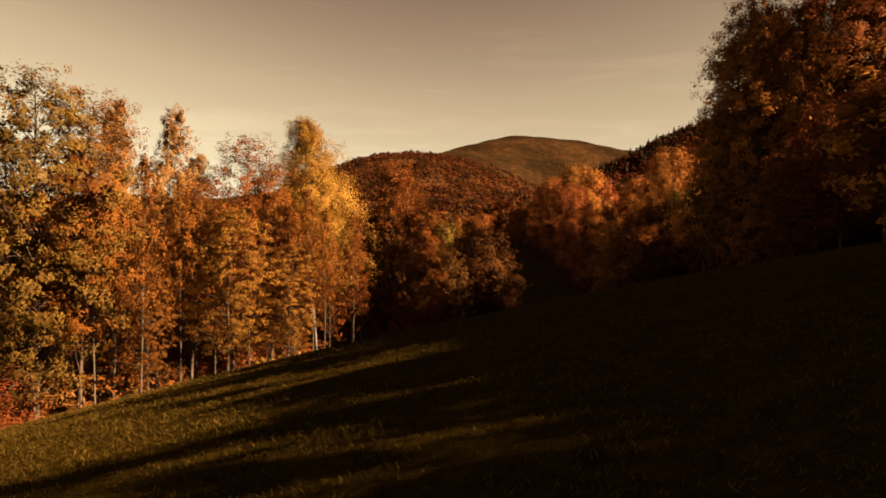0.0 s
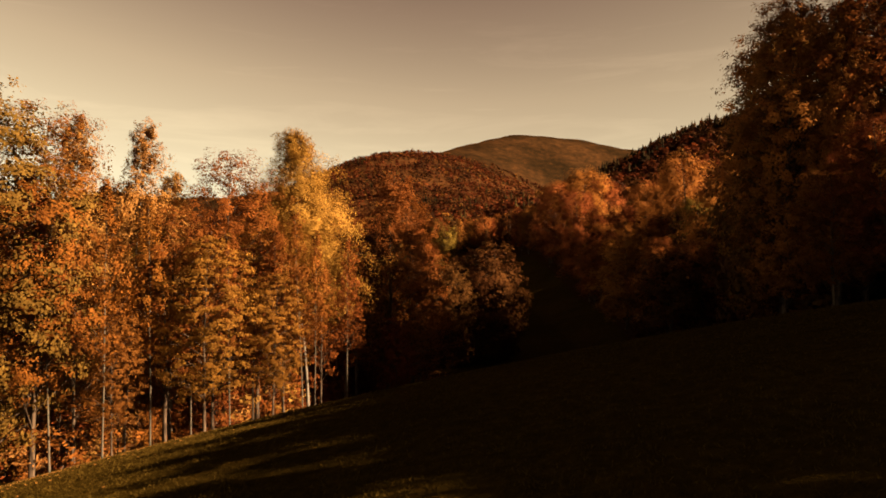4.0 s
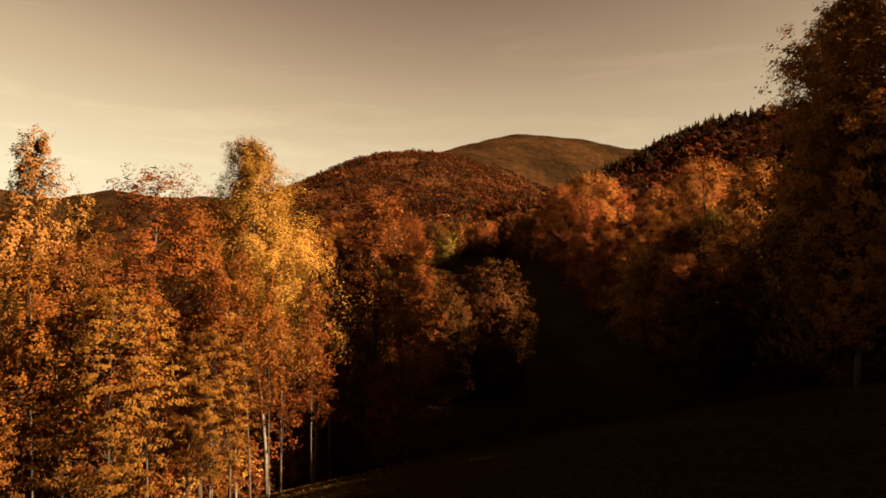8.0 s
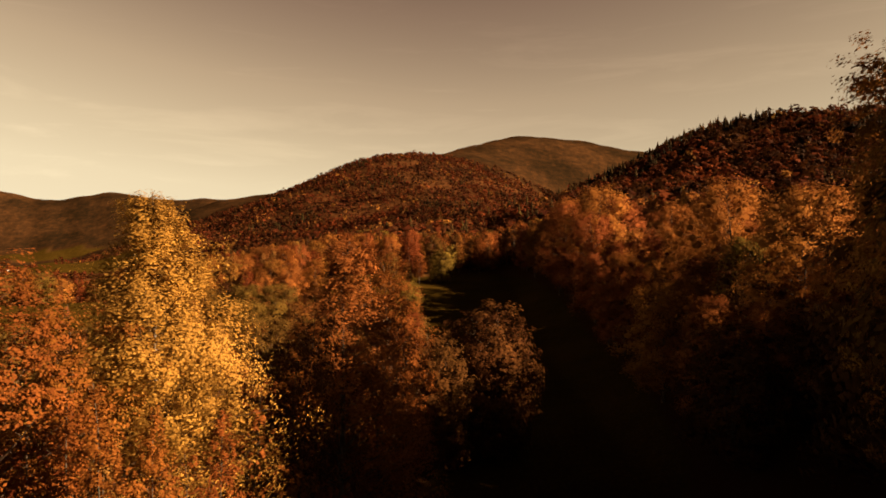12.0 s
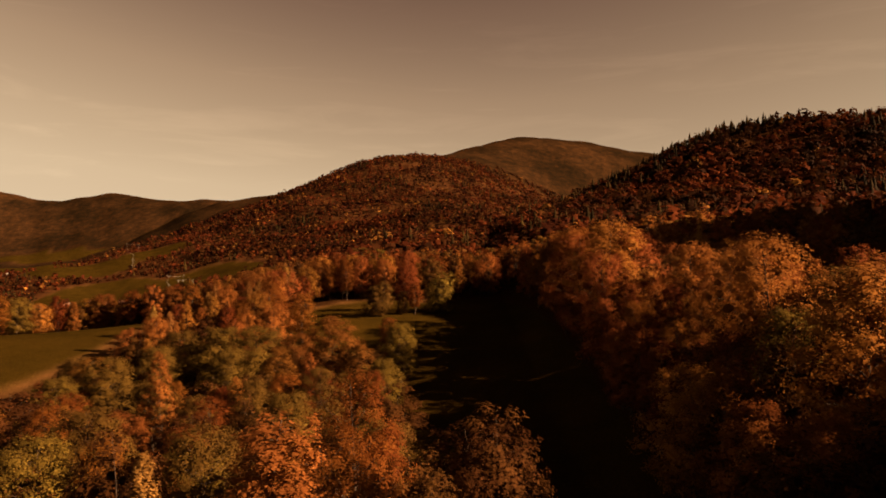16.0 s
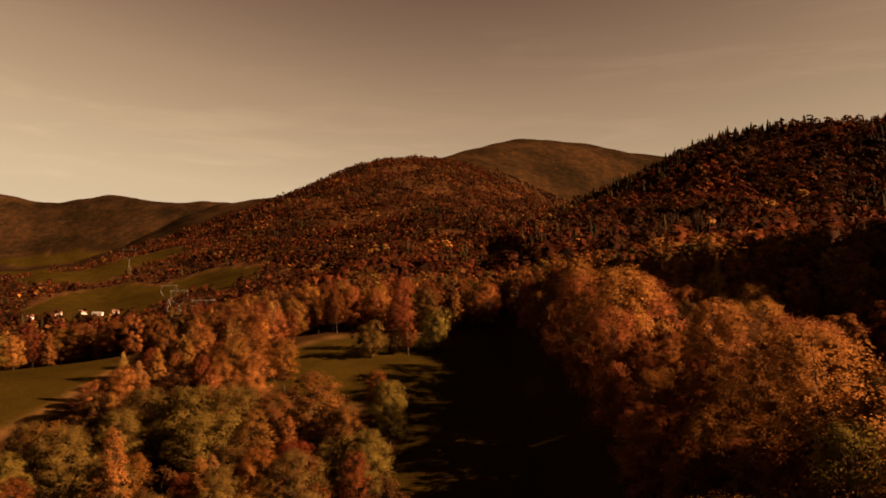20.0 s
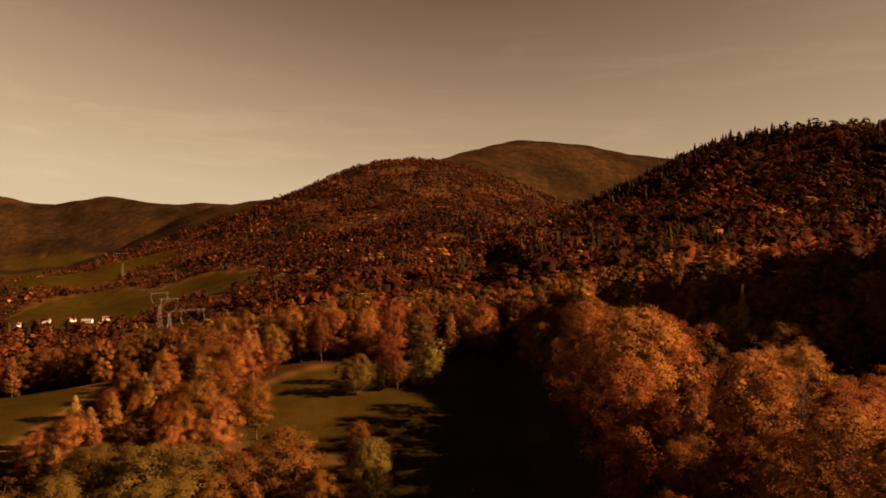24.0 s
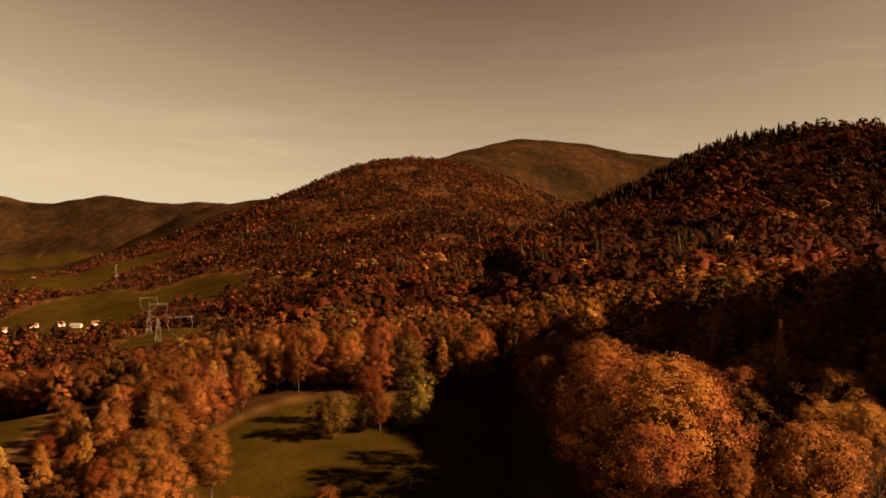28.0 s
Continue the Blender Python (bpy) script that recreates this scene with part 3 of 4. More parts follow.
# the row of trees along the meadow: kind, x, y, height of the top
for kind, x, y, z, wide in (
        ("gold", -11.6, 61.0, 12.6, 1.5), ("olive", -26.2, 42.0, 11.4, 0.9), ("rust", -23.6, 42.6, 10.8, 0.9), ("pale", -23.4, 46.5, 10.9, 1.0),
        ("pale", -21.4, 48.7, 11.0, 1.0), ("pale", -20.0, 53.0, 8.2, 1.1), ("rust", -17.2, 54.1, 9.6, 1.0), ("rust", -15.2, 58.0, 8.0, 1.0),
        ("pale", -13.6, 60.5, 7.5, 1.0), ("orange", -15.6, 47.6, 3.2, 0.95), ("orange", -12.2, 51.5, 0.8, 0.8), ("brown", -9.0, 72.0, 7.0, 0.6),
        ("amber", -6.3, 77.8, 10.8, 1.5), ("rust", -3.8, 85.0, 8.0, 1.0), ("rust", -3.5, 97.0, 9.5, 0.8), ("brown_wood", 6.0, 109.0, 3.6, 1.05), ("brown", 6.4, 108.0, 3.0, 1.0), ("brown_wood", 0.5, 104.0, 0.5, 1.0), ("brown_wood", 9.0, 110.5, -2.0, 0.9),
        # next line: trees added behind the crest to shade the hornbeams
        ("rust", 47, 92, 18.0, 1.3), ("rust", 51, 97, 19.0, 1.3), ("rust", 55, 91, 21.0, 1.3), ("rust", 49, 86, 19.5, 1.3),
        ("red", -4.6, 67.0, -4.2, 0.7), ("orange", -20.0, 44.5, -1.0, 0.7), ("rust", -28.5, 44.0, 9.0, 1.0), ("rust", -19.0, 49.5, 5.5, 1.0),
        ("thin", -22.4, 44.6, 4.0, 1.0), ("thin", -18.0, 48.0, 3.5, 1.0), ("thin", -14.2, 53.6, 2.5, 1.0), ("thin", -10.2, 58.8, 0.5, 1.0),
        ("thin", -9.0, 63.5, 3.0, 1.0), ("thin", -16.4, 51.4, 4.0, 1.0), ("thin", -12.6, 56.0, 2.0, 1.0), ("thin", -8.2, 66.0, 2.5, 1.1),
        ("pale", -24.8, 44.0, 7.0, 0.9), ("pale", -12.8, 57.0, 4.0, 0.8), ("brown", 1.0, 104.0, 0.0, 0.8),
        ("slim", -18.6, 46.5, 5.5, 1.0), ("slim", -14.6, 49.6, 4.5, 1.0), ("slim", -12.6, 53.0, 4.0, 1.0), ("slim", -9.8, 54.5, 3.5, 1.0), ("slim", -19.8, 43.0, 6.5, 1.0),
        ("slim", -22.5, 42.5, 7.0, 1.0), ("slim", -7.6, 56.0, 3.0, 1.0), ("slim", -17.0, 49.0, 3.0, 1.0), ("slim", -10.4, 53.0, 5.0, 1.0),
        # the woods beyond, seen from above
        ("olive_wood", -51, 200, 0.8, 1.5), ("olive_wood", -42, 200, 0.8, 1.5), ("olive_wood", -63, 205, -0.8, 1.4), ("olive_wood", -64, 195, -3.2, 1.2),
        ("olive_wood", -46, 191, -3.5, 1.3), ("orange_wood", -25, 206, 2.8, 1.5), ("orange_wood", -33, 203, -0.8, 1.4), ("orange_wood", -18, 197, -3.2, 1.2),
        ("olive_wood", -71, 186, -4.4, 1.3), ("olive_wood", -77, 177, -6.8, 1.3), ("amber_wood", -53, 172, -1.0, 1.1), ("pale_wood", -38, 178, -7.5, 1.3),
        ("red_wood", -30.5, 181, -7.2, 1.3), ("red_wood", -25.5, 183, -6.4, 1.3), ("red_wood", -19, 173, -11.0, 1.2), ("bushy_wood", -18, 187, -6.0, 1.5),
        ("bushy_wood", -12, 191, -9.0, 1.2), ("rust_wood", -50.5, 240, 10.0, 1.5), ("rust_wood", -39, 232, 6.8, 1.5), ("rust_wood", -58, 235, 5.4, 1.5),
        ("copper_wood", -45, 222, 4.5, 1.3), ("amber_wood", -58, 268, 10.0, 1.2), ("pale_wood", -54, 280, 12.0, 1.4), ("amber_wood", -50, 290, 13.0, 1.3),
        ("pale_wood", -62, 256, 8.5, 1.3), ("red_wood", -44, 240, 3.0, 1.3),
        # the three trees at the edge of the field
        ("bushy_wood", -20.5, 259, 8.5, 1.15), ("rust_wood", -11.5, 268, 13.2, 1.3), ("rust_wood", -8.0, 262, 8.0, 1.3), ("bushy_wood", -0.5, 267, 11.6, 1.0), ("brown_wood", -12.5, 263, 5.0, 0.9),
        # the tall trees by the crest
        ("crest", 29.2, 62, 24.5, 0.9), ("crest", 35.5, 61, 28.5, 0.95), ("crest", 42, 63, 31.0, 1.0), ("amber", 32, 59, 22.0, 0.95), ("crest", 34, 71, 25.0, 0.9),
        ("pale", 37, 66, 26.0, 1.0), ("crest", 48, 62, 31.0, 1.0), ("crest", 40, 76, 28.0, 1.1), ("brown_wood", 39, 80, 16.0, 1.1), ("rust_wood", 34, 69, 15.0, 1.1),
        ("crest", 46, 71, 30.0, 1.0), ("brown_wood", 33, 66, 16.0, 1.1), ("rust_wood", 37, 72, 20.0, 1.1), ("brown_wood", 40, 68, 18.0, 1.2), ("brown_wood", 30.5, 65, 9.0, 0.9),
        # the sunlit crowns on the slope
        ("copper_wood", 49.2, 137, 21.8, 1.15), ("copper_wood", 47.6, 114, 18.2, 1.2), ("copper_wood", 54, 118, 19.0, 1.25), ("copper_wood", 42, 204, 26.8, 1.25), ("copper_wood", 40, 228, 26.0, 1.2), ("rust_wood", 38, 238, 23.0, 1.2), ("copper_wood", 37, 218, 24.0, 1.2),
        ("copper_wood", 49, 208, 25.0, 1.2), ("copper_wood", 52, 152, 19.8, 1.1), ("olive_wood", 56, 133, 17.0, 1.1), ("copper_wood", 60, 165, 20.0, 1.3),
        ("bare", 60, 181, 20.5, 1.3), ("amber_wood", 73, 228, 29.0, 0.45), ("copper_wood", 38, 190, 19.0, 1.1), ("copper_wood", 55, 186, 21.0, 1.1),
        ("olive_wood", 47, 128, 12.0, 1.0), ("rust_wood", 44, 168, 13.0, 1.2), ("rust_wood", 40, 150, 9.0, 1.1), ("brown_wood", 37, 132, 5.0, 0.9)):
    made = top(kind, x, y, z, wide)
    TAKEN.append((x, y))
    if len(TAKEN) == 1:  # the golden birch leans down the slope
        peak = max((v.co for o in made.children_recursive if o.name.startswith("crown") for v in o.data.vertices), key=lambda c: c.z)
        made.rotation_euler[2] = math.pi - math.atan2(peak.y, peak.x)


def woods(n, x0, x1, y0, y1, kinds, lo, hi, gap, wide=1.0, slant=0.0):
    """Scatter trees in a stretch of the woods, with a least distance between them."""
    made, tries = 0, 0
    while made < n and tries < n * 80:
        tries += 1
        x, y = rng.uniform(x0, x1), rng.uniform(y0, y1)
        if x < x0 + slant * (y - y0):
            continue
        if float(openness(x, y)) > 0.4 or any((x - a) ** 2 + (y - b) ** 2 < gap * gap for a, b in TAKEN):
            continue
        made += 1
        TAKEN.append((x, y))
        plant(rng.choice(kinds), x, y, rng.uniform(lo, hi), rng, wide * rng.uniform(0.85, 1.15))


woods(14, -33, -4, 47, 76, ("slim", "slim", "slim", "pale"), 13, 17, 1.5)
for _ in range(76):  # saplings and brush along the edge of the meadow
    y = rng.uniform(38, 70)
    plant(rng.choice(("shrub", "rust_shrub", "rust_shrub", "thin")), -30 + 0.62 * (y - 36) + rng.uniform(-2.6, 0.5), y, rng.uniform(2.0, 6.0), rng, rng.uniform(1.0, 1.6))
woods(70, -31, 0, 43, 74, ("rust_shrub", "shrub", "rust_shrub"), 3.0, 6.5, 1.2)
woods(30, -36, -17, 36, 48, ("rust_shrub", "shrub", "thin"), 3.0, 7.5, 1.1)
woods(34, -31, -4, 44, 80, ("thin", "thin", "slim"), 8, 15, 1.2)
woods(48, -62, 2, 50, 112, ("rust_wood", "rust_wood", "orange_wood", "pale_wood", "olive_wood", "brown_wood"), 14, 19, 3.6)
woods(70, -84, -4, 112, 216, ("olive_wood", "rust_wood", "brown_wood", "brown_wood", "orange_wood", "rust_wood", "olive_wood", "amber_wood"), 11, 15, 4.8, 1.3)
woods(30, 28, 66, 58, 108, ("rust_wood", "brown_wood", "rust_wood", "rust_deep"), 18, 25, 4.2, 1.2, 0.5)
woods(56, 31, 46, 100, 305, ("copper_wood", "rust_wood", "brown_wood", "copper_wood", "rust_wood"), 14, 19, 3.6, 1.2)
woods(66, 40, 78, 104, 235, ("copper_wood", "rust_wood", "copper_wood", "brown_wood"), 14, 19, 4.8, 1.25)
woods(96, 40, 130, 104, 300, ("copper_deep", "rust_deep", "copper_deep", "rust_deep", "brown_deep"), 14, 19, 4.8, 1.25)
woods(60, 90, 220, 180, 350, ("rust_deep", "copper_deep", "brown_deep", "rust_deep"), 14, 19, 7.5, 1.35)
woods(90, -84, -46, 215, 345, ("rust_wood", "rust_wood", "copper_wood", "orange_wood", "brown_wood", "pale_wood", "amber_wood"), 12, 17, 4.0, 1.2)
woods(26, -175, -112, 318, 345, ("rust_wood", "rust_wood", "orange_wood", "amber_wood"), 14, 19, 4.0, 1.2)
woods(34, -60, 22, 297, 318, ("rust_wood", "copper_wood", "brown_wood", "rust_wood", "amber_wood"), 14, 18, 3.4, 1.2)
woods(40, -210, -158, 200, 330, ("olive_wood", "rust_wood", "copper_wood", "olive_wood"), 13, 18, 6.0, 1.4)
woods(100, -190, 60, 318, 345, ("rust_deep", "copper_deep", "rust_deep", "brown_deep", "brown_deep"), 14, 18, 3.9, 1.1)
for r_in, r_out in ((345, 374),):
    for _ in range(1100):
        r, w = rng.uniform(r_in, r_out), rng.uniform(-0.64, 0.64)
        x, y = r * math.sin(w), r * math.cos(w)
        if y > 340 and float(openness(x, y)) < 0.3 and all((x - a) ** 2 + (y - b) ** 2 > 36 for a, b in TAKEN):
            TAKEN.append((x, y))
            plant(rng.choice(("rust_far", "rust_far", "copper_far", "olive_far", "brown_far", "brown_far", "copper_far", "orange_far")), x, y,
                  rng.uniform(13, 18), rng, rng.uniform(1.1, 1.45))
# beside and behind the meadow, where the camera never turns, but from where the shade falls
woods(50, 58, 96, 20, 90, ("rust_wood", "copper_wood", "brown_wood"), 22, 26, 4.6, 1.2)
woods(34, 27, 62, 6, 22, ("rust_deep", "copper_deep", "brown_deep"), 11, 12.8, 3.1, 1.4)
woods(16, 27, 62, 40, 57, ("rust",), 11, 14, 3.6, 1.3)
woods(26, 27, 36, 6, 38, ("rust_deep", "copper_deep", "brown_deep"), 11.5, 13.0, 2.4, 1.4)
woods(40, 27, 36, -40, 6, ("rust_deep", "copper_deep", "brown_deep"), 12, 14, 2.3, 1.4)
woods(24, 34, 62, 22, 40, ("rust_deep", "copper_deep", "brown_deep"), 10.5, 13, 3.4, 1.4)
woods(64, 27, 62, -45, 6, ("rust_deep", "orange_deep", "brown_deep"), 11, 13, 3.4, 1.4)
for k, v in NEAR.items():  # kinds not planted
    for ob in v[USED.get(k, 0):]:
        for o in (*ob.children_recursive, ob):
            bpy.data.objects.remove(o)


# ---- the woods farther off ----
CUBE = np.array([(x, y, z) for x in (-1, 1) for y in (-1, 1) for z in (-1, 1)], float) / math.sqrt(3)
CUBE_SIDES = np.array([(0, 1, 3, 2), (4, 6, 7, 5), (0, 4, 5, 1), (2, 3, 7, 6), (0, 2, 6, 4), (1, 5, 7, 3)])


def far_tree(seed, lobes, fine, quads, cone):
    """A crown one metre high: a few uneven boughs with leafy patches all round that face outwards."""
    g = np.random.default_rng(seed)
    if cone:
        # drooping skirts of boughs, narrower towards the tip
        skirts, verts, norms = (6 if fine else 4), [], []
        for k in range(skirts):
            low, high = 0.04 + 0.8 * k / skirts, 0.04 + 0.8 * (k + 1) / skirts + 0.14
            wide_r, w = 0.2 * (1 - 0.88 * k / skirts), np.arange(7) * 2 * math.pi / 6 + g.uniform(0, 1)
            rr = wide_r * g.uniform(0.75, 1.15, 6)
            rr = np.append(rr, rr[0])
            foot = np.stack([rr * np.cos(w), rr * np.sin(w), low + g.uniform(-0.03, 0.03, 7)], 1)
            tip = np.stack([0.08 * wide_r * np.cos(w), 0.08 * wide_r * np.sin(w), np.full(7, high)], 1)
            verts.append(np.stack([foot[:-1], foot[1:], tip[1:], tip[:-1]], 1).reshape(-1, 3))
            out = unit(np.stack([np.cos(w), np.sin(w), np.full(7, 0.4)], 1))
            norms.append(np.stack([out[:-1], out[1:], out[1:], out[:-1]], 1).reshape(-1, 3))
        return np.concatenate(verts), None, np.concatenate(norms)
    w = np.arange(lobes) * 2.4 + g.uniform(0, 1, lobes)
    up = np.linspace(0.34, 0.82, lobes) if lobes > 1 else np.array([0.55])
    wide = 0.2 * np.sqrt(np.clip(1 - ((up - 0.5) / 0.42) ** 2, 0.05, 1)) * (lobes > 1)
    mid = np.stack([wide * np.cos(w), wide * np.sin(w), up], 1) + g.normal(0, 0.03, (lobes, 3))
    size = g.uniform(0.14, 0.24, lobes) if lobes > 1 else np.array([0.33])
    verts, norms = [], []
    for m, r in zip(mid, size) if fine else ():
        v = CUBE * 0.72 * r * g.uniform(0.82, 1.15, (8, 1)) + m
        verts.append(v[CUBE_SIDES].reshape(-1, 3))
        norms.append(unit(CUBE * 0.6 + unit(v - (0, 0, 0.45)) * 0.4 + (0, 0, 0.1))[CUBE_SIDES].reshape(-1, 3))
    pick = g.integers(0, lobes, quads)
    d = unit(g.normal(size=(quads, 3)) + (0, 0, 0.35))
    c = mid[pick] + d * size[pick][:, None] * g.uniform(0.7, 1.2, (quads, 1))
    v, _, nv = leaf_quads(g, c, 0.078 if fine else 0.62 / math.sqrt(quads), d * 1.3 + unit(c - (0, 0, 0.45)) * 0.6, 0.8, 0.7)
    return np.concatenate(verts + [v]), None, np.concatenate(norms + [nv])


def scatter(name, label, mat, share, cone, tiers, seed, east_share=1.0):
    """One joined woodland of one kind: rings of trees, sparser and coarser with the distance."""
    g = np.random.default_rng(seed)
    allv, alln, tones = [], [], []
    for r0, r1, spacing, size, lobes, fine, quads in tiers:
        n = int(share * 1.31 * 0.5 * (r1 * r1 - r0 * r0) / spacing ** 2)
        r = np.sqrt(g.uniform(r0 * r0, r1 * r1, n))
        a = g.uniform(-0.655, 0.655, n)
        x, y = r * np.sin(a), r * np.cos(a)
        z = height_at(x, y)
        keep = openness(x, y) < 0.3
        belt = np.sin(x / 61 + 2 * np.sin(y / 83)) + np.sin(y / 47 + seed) + 0.6 * np.sin(x / 23 - y / 31 + 2 * seed)
        keep &= (belt > (-1.5 if y.mean() < 1200 else -1.1)) & ((ellipse(x, y, 450, 960, 280, 75, 8) > 1) | (g.uniform(0, 1, n) < 0.3)) if not cone else (belt > 1.0) | ((belt > 0.85) & (x > 0.2 * y) & (y < 1500)) | (ellipse(x, y, 450, 960, 280, 75, 8) < 1)
        # eastern hill: shade put into the mix, mostly oak and spruce, few bright trees
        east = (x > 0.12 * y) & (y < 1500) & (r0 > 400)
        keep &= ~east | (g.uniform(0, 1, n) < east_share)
        keep &= ~((x < -0.2 * y - 20) & (y > 500) & (g.uniform(0, 1, n) > 0.3) & (z < 0))
        x, y, z = x[keep], y[keep], z[keep]
        s = size * np.clip(g.lognormal(-0.1, 0.28, len(x)), 0.45, 1.7) * (0.82 if cone else 1)
        pick, w = g.integers(0, 6, len(x)), g.uniform(0.8, 1.25, len(x)) * (1.25 if cone else 1)
        for p in range(6):
            v, _, nv = far_tree(seed + 7 * p, lobes, fine, quads, cone)
            m = pick == p
            stretch = np.stack([s[m] * w[m], s[m] * w[m], s[m]], 1)[:, None]
            allv.append((v[None] * stretch + np.stack([x[m], y[m], z[m] - (0.5 if cone else 0.34 * s[m])], 1)[:, None]).reshape(-1, 3))
            alln.append(np.tile(nv, (int(m.sum()), 1)))
            tones.append(np.repeat(g.uniform(0, 1, int(m.sum())), len(v)))
    v = np.concatenate(allv)
    ob = new(name, mesh_from(name, v, np.arange(len(v)).reshape(-1, 4), mat, True, np.concatenate(alln)))
    at = ob.data.attributes.new("tone", "FLOAT", "POINT")
    at.data.foreach_set("value", np.concatenate(tones).astype(np.float32))
    return tagged(ob, label, "woodland", kind="stuff")


TIERS = ((374, 470, 5.5, 16, 8, True, 130), (470, 640, 5.7, 16, 6, True, 64), (640, 1000, 6.3, 15.5, 4, False, 32), (1000, 1700, 8.8, 15.5, 3, False, 14), (1700, 2700, 11.5, 15, 2, False, 9))
# last number: share kept on the eastern hill, lower for brighter kinds to dim it
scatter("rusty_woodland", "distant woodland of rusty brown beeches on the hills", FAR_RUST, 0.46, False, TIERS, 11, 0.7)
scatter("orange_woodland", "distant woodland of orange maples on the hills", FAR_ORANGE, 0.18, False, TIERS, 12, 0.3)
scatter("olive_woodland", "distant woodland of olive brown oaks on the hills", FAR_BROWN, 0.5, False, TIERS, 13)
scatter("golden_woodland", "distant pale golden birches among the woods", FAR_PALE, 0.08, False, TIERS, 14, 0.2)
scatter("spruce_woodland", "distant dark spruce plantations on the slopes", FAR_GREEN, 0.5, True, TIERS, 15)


# ---- grass and fallen leaves on the near meadow ----
def grass_material():
    m, n, l = material("grass_blades")
    geo = n.new("ShaderNodeNewGeometry")
    r = ramp(n, ((0.0, (0.019, 0.012, 0.003)), (0.6, (0.038, 0.0245, 0.0055)), (1.0, (0.075, 0.048, 0.011))))
    l.new(geo.outputs["Random Per Island"], r.inputs[0])
    l.new(r.outputs[0], n["Principled BSDF"].inputs["Base Color"])
    n["Principled BSDF"].inputs["Roughness"].default_value = 0.95
    n["Principled BSDF"].inputs["Specular IOR Level"].default_value = 0.0
    return m


def meadow_cover():
    g = np.random.default_rng(31)
    n = 90000
    d = 5 + 55 * g.uniform(0, 1, n) ** 0.75
    x, y = g.uniform(-0.75, 0.75, n) * d, d
    ok = openness(x, y) > 0.5
    x, y = x[ok], y[ok]
    n = len(x)
    z = height_at(x, y)
    clump = 0.5 + 0.5 * np.sin(x * 1.7 + np.sin(y * 1.1) * 2) * np.sin(y * 1.3 + x * 0.4)
    verts = []
    for b in range(3):
        w = g.uniform(0, 6.28, n)
        h = (0.03 + 0.055 * clump) * g.uniform(0.6, 1.5, n)
        bx, by = x + g.normal(0, 0.06, n), y + g.normal(0, 0.06, n)
        dx, dy = np.cos(w) * 0.012, np.sin(w) * 0.012
        lean = g.normal(0, 0.07, (n, 2))
        verts.append(np.stack([np.stack([bx - dx, by - dy, z - 0.01], 1), np.stack([bx + dx, by + dy, z - 0.01], 1),
                               np.stack([bx + lean[:, 0], by + lean[:, 1], z + h], 1)], 1))
    v = np.concatenate(verts).reshape(-1, 3)
    tagged(new("meadow_grass", mesh_from("meadow_grass", v, np.arange(len(v)).reshape(-1, 3), grass_material())),
           "short autumn grass of the sloping meadow", "grass", kind="stuff")
    n = 5000
    y = g.uniform(12, 66, n)
    x = -30 + 0.62 * (y - 36) + np.abs(g.normal(0, 7, n)) - 2
    c = np.stack([x, y, height_at(x, y) + 0.05], 1)
    v, f, _ = leaf_quads(g, c, 0.07, np.tile((0, 0, 1.5), (n, 1)))
    tagged(new("fallen_leaves", mesh_from("fallen_leaves", v, f, PALE)), "fallen yellow leaves lying on the grass by the trees", "leaves", kind="stuff")


meadow_cover()


# ---- pylons in the valley ----
def plain_material(name, colour, rough=0.6, metal=0.0, spots=0.15):
    m, n, l = material(name)
    t = noise_node(n, l, 3.0, 5)
    r = ramp(n, ((0.3, [c * (1 - spots) for c in colour]), (0.7, [c * (1 + spots) for c in colour])))
    l.new(t.outputs["Fac"], r.inputs[0])
    b = n["Principled BSDF"]
    l.new(r.outputs[0], b.inputs["Base Color"])
    b.inputs["Roughness"].default_value, b.inputs["Metallic"].default_value = rough, metal
    return m


STEEL = plain_material("galvanised_steel", (0.13, 0.12, 0.095), 0.6, 0.2)


def lattice(bars, thick):
    return merge([tube([a, b], [thick, thick], 4) for a, b in bars])


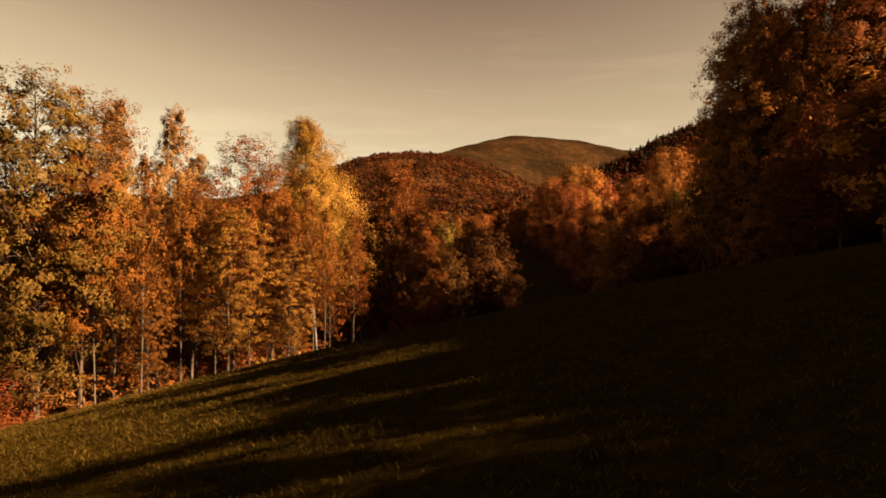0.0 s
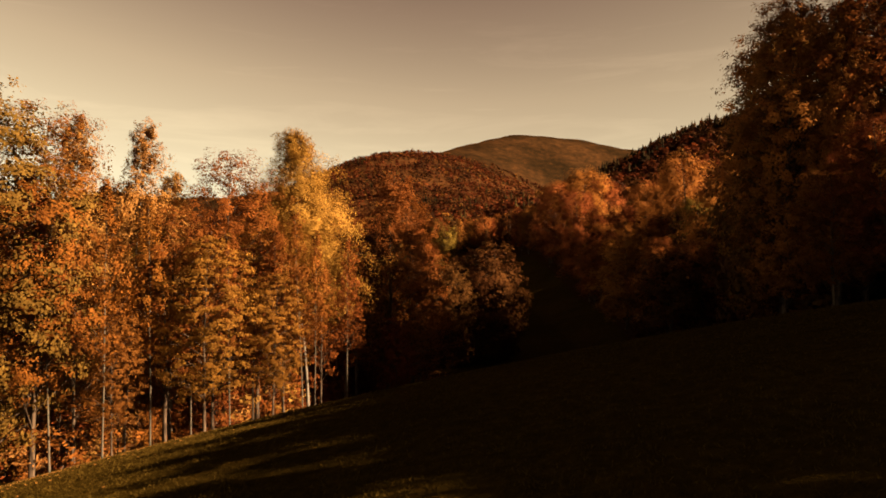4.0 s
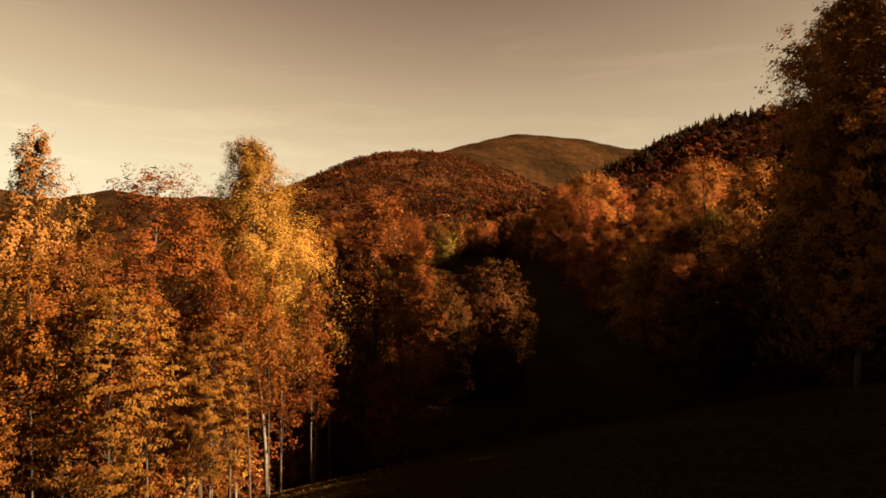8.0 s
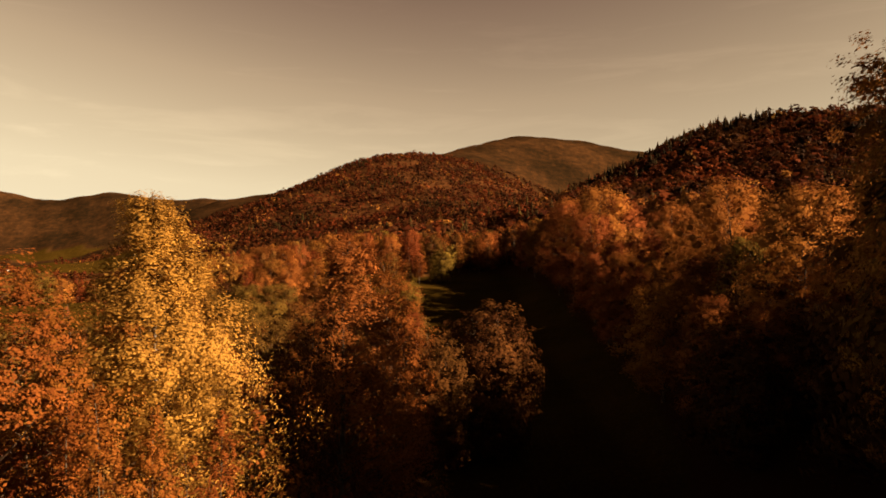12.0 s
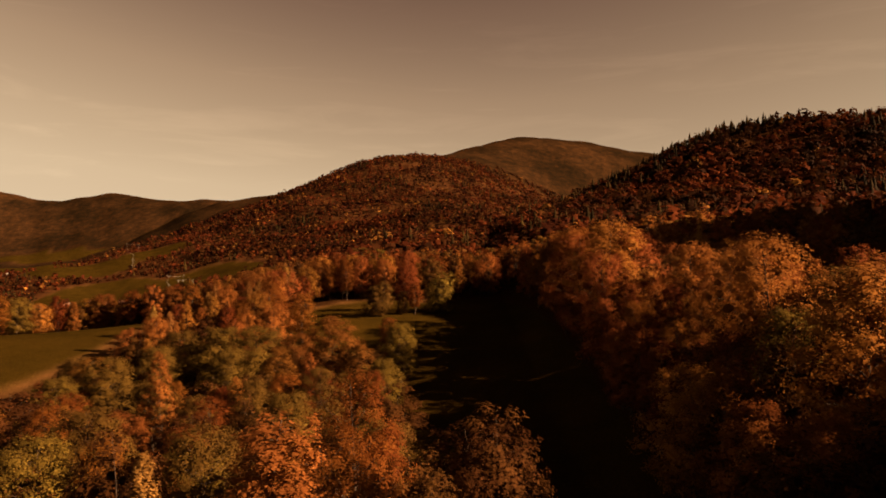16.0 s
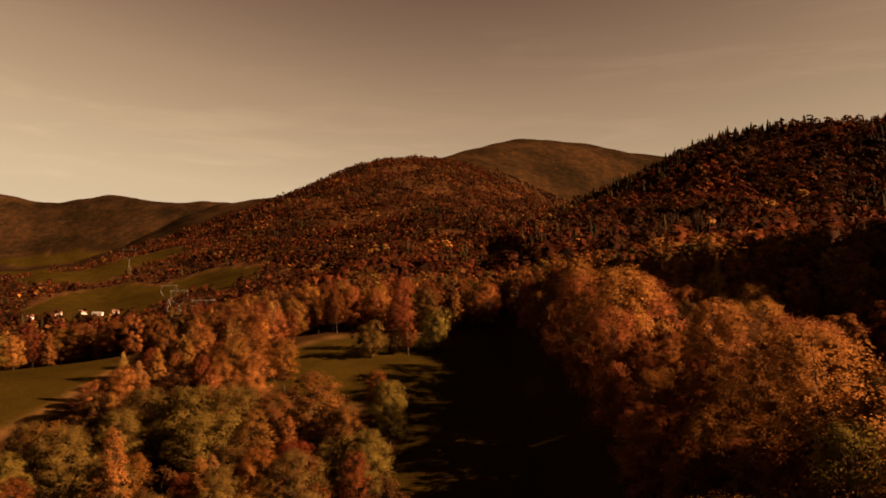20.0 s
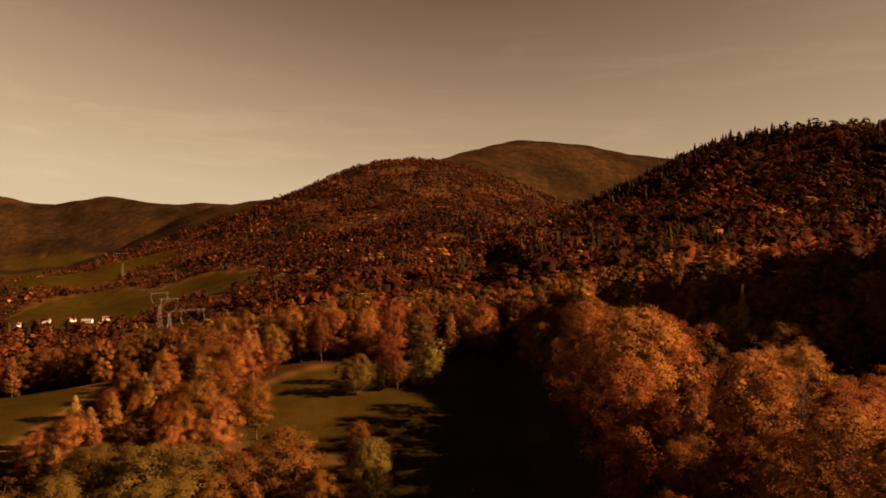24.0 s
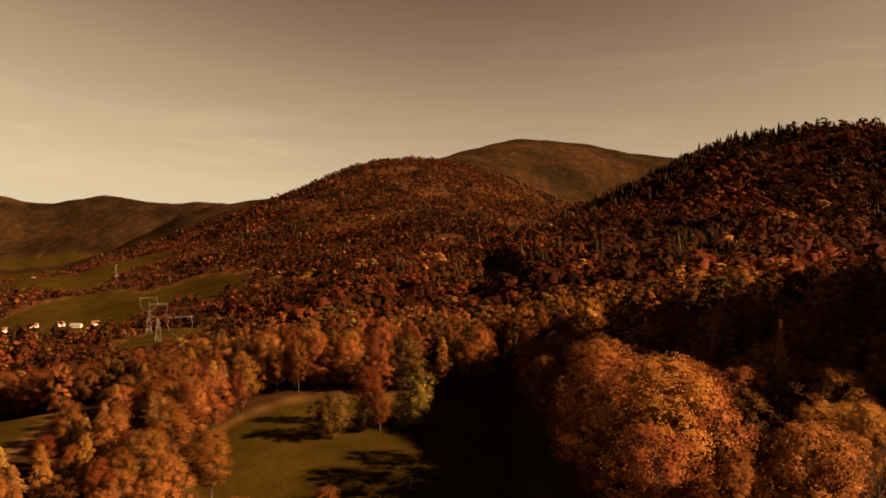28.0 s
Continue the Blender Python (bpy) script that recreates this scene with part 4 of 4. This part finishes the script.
def pylon(x, y, tall, turn):
    """A lattice mast: four splayed legs, a waist, a cup of two arms and a crossbeam."""
    root = tagged(new("power_pylon"), "tall grey steel lattice power pylon in the valley", "pylon", "pylons of the power line")
    waist, beam, wide = tall * 0.58, tall * 0.95, tall * 0.22
    for sx in (-1, 1):
        for sy in (-1, 1):
            v, f = lattice([((sx * 3.4, sy * 3.4, -1.5), (sx * 0.7, sy * 0.7, waist))], 0.07)
            child("leg", mesh_from("leg", v, f, STEEL), root)
    bars = []
    for i in range(7):
        a, b = waist * i / 7, waist * (i + 1) / 7
        ra, rb = 3.4 - 2.7 * i / 7, 3.4 - 2.7 * (i + 1) / 7
        for s in (-1, 1):
            bars += [((s * ra, -ra, a), (s * rb, rb, b)), ((s * ra, ra, a), (s * rb, -rb, b)), ((-ra, s * ra, a), (rb, s * rb, b)), ((ra, s * ra, a), (-rb, s * rb, b))]
    v, f = lattice(bars, 0.04)
    tagged(child("lacing", mesh_from("lacing", v, f, STEEL), root), kind="stuff")
    for s in (-1, 1):
        path = [(s * 0.4, 0, waist), (s * wide * 0.75, 0, waist + (beam - waist) * 0.25), (s * wide, 0, waist + (beam - waist) * 0.62), (s * wide * 0.86, 0, beam)]
        v, f = merge([tube([(px, dy, pz) for px, _, pz in path], [0.07] * 4, 4) for dy in (-0.6, 0.6)])
        child("arm", mesh_from("arm", v, f, STEEL), root)
        v, f = lattice([((s * wide * 0.86, 0, beam), (s * wide * 0.95, 0, tall))], 0.1)
        child("peak", mesh_from("peak", v, f, STEEL), root)
    bars = [((-wide * 1.1, d, beam + h), (wide * 1.1, d, beam + h)) for d in (-0.6, 0.6) for h in (0, 0.9)]
    bars += [((-wide * 1.1 + i * wide * 0.22, -0.6, beam), (-wide * 1.1 + (i + 1) * wide * 0.22, 0.6, beam + 0.9)) for i in range(10)]
    v, f = lattice(bars, 0.045)
    child("crossbeam", mesh_from("crossbeam", v, f, STEEL), root)
    for s in (-1, 0, 1):
        v, f = tube([(s * wide * 0.6, 0, beam), (s * wide * 0.6, 0, beam - 2.6)], [0.06, 0.06], 5)
        child("insulator", mesh_from("insulator", v, f, STEEL), root)
    root.matrix_basis = pose(x, y, float(height_at(x, y)), 0, 0, turn)
    return root


for x, y, z in ((-236, 700, -19), (-305, 810, -17), (-338, 860, -14), (-700, 1500, 30)):
    pylon(x, y, max(z - float(height_at(x, y)), 34), 32)

# ---- houses ----
WALL = plain_material("white_render", (0.48, 0.44, 0.39), 0.9, 0, 0.06)
ROOF_RED = plain_material("red_brown_roof_tiles", (0.13, 0.055, 0.03), 0.8)
ROOF_GREY = plain_material("grey_roof_sheets", (0.2, 0.18, 0.165), 0.6)
PANE = plain_material("dark_window_glass", (0.03, 0.03, 0.035), 0.1, 0, 0.1)
WOOD = plain_material("brown_door_wood", (0.12, 0.06, 0.03), 0.7)


def box_mesh(name, lo, hi, mat):
    v = [(x, y, z) for z in (lo[2], hi[2]) for x, y in ((lo[0], lo[1]), (hi[0], lo[1]), (hi[0], hi[1]), (lo[0], hi[1]))]
    return mesh_from(name, v, [(3, 2, 1, 0), (4, 5, 6, 7), (0, 1, 5, 4), (1, 2, 6, 5), (2, 3, 7, 6), (3, 0, 4, 7)], mat)


def house(length, depth, eaves, roof_mat, label):
    root = tagged(new("house"), label, "house", "houses of the village")
    child("wall", box_mesh("wall", (-length / 2, -depth / 2, -2), (length / 2, depth / 2, eaves), WALL), root)
    top_z = eaves + depth * 0.42
    for s in (-1, 1):
        o = 0.6
        v = [(-length / 2 - o, s * (depth / 2 + o), eaves - 0.35), (length / 2 + o, s * (depth / 2 + o), eaves - 0.35), (length / 2 + o, 0, top_z), (-length / 2 - o, 0, top_z)]
        v += [(a, b, c + 0.25) for a, b, c in v]
        child("roof", mesh_from("roof", v, [(0, 1, 2, 3), (7, 6, 5, 4), (0, 4, 5, 1), (1, 5, 6, 2), (2, 6, 7, 3), (3, 7, 4, 0)], roof_mat), root)
        v = [(s * length / 2, -depth / 2, eaves), (s * length / 2, depth / 2, eaves), (s * length / 2, 0, top_z)]
        v += [(a - s * 0.3, b, c) for a, b, c in v]
        gable = bmesh.new()
        vs = [gable.verts.new(p) for p in v]
        for q in ((0, 1, 2), (5, 4, 3), (0, 3, 4, 1), (1, 4, 5, 2), (2, 5, 3, 0)):
            gable.faces.new([vs[i] for i in q])
        bmesh.ops.recalc_face_normals(gable, faces=gable.faces)
        me = bpy.data.meshes.new("gable")
        gable.to_mesh(me)
        gable.free()
        me.materials.append(WALL)
        child("gable", me, root)
    roof_part = [o for o in root.children if o.name.startswith("roof")][0]
    child("chimney", box_mesh("chimney", (length * 0.2, -0.4, top_z - 1), (length * 0.2 + 0.7, 0.4, top_z + 0.9), ROOF_RED), roof_part)
    for i in range(3):
        x = -length * 0.35 + i * length * 0.35
        frame_part = child("window", box_mesh("window", (x - 0.6, -depth / 2 - 0.05, 1.2), (x + 0.6, -depth / 2 + 0.05, 2.6), WOOD), root)
        child("pane", box_mesh("pane", (x - 0.5, -depth / 2 - 0.07, 1.3), (x + 0.5, -depth / 2, 2.5), PANE), frame_part)
    child("door", box_mesh("door", (length * 0.16, -depth / 2 - 0.06, 0), (length * 0.16 + 1, -depth / 2 + 0.04, 2.1), WOOD), root)
    return root


white = house(12, 9, 4.5, ROOF_RED, "small white rendered house with a red roof")
grey = house(18, 8, 4.0, ROOF_GREY, "long white building with a grey roof")


def put_house(ob, x, y, turn, size=1.0):
    return copy_thing(ob, pose(x, y, float(height_at(x, y)), 0, 0, turn) @ Matrix.Diagonal((size, size, size, 1)))


HOMES = [(white, -535, 960, 20), (white, -515, 985, 60), (grey, -488, 975, 5), (white, -545, 915, 75), (white, -470, 990, 30)]
for i in range(46):
    w, d = rng.uniform(-150, 150), rng.uniform(-190, 190)
    HOMES.append((white if i % 3 else grey, -1240 + w - 0.35 * d, 1900 + d, rng.uniform(0, 180)))
for ob, x, y, turn in HOMES:
    put_house(ob, x, y, turn, 0.75)
for ob in (white, grey):
    for o in (*ob.children_recursive, ob):
        bpy.data.objects.remove(o)
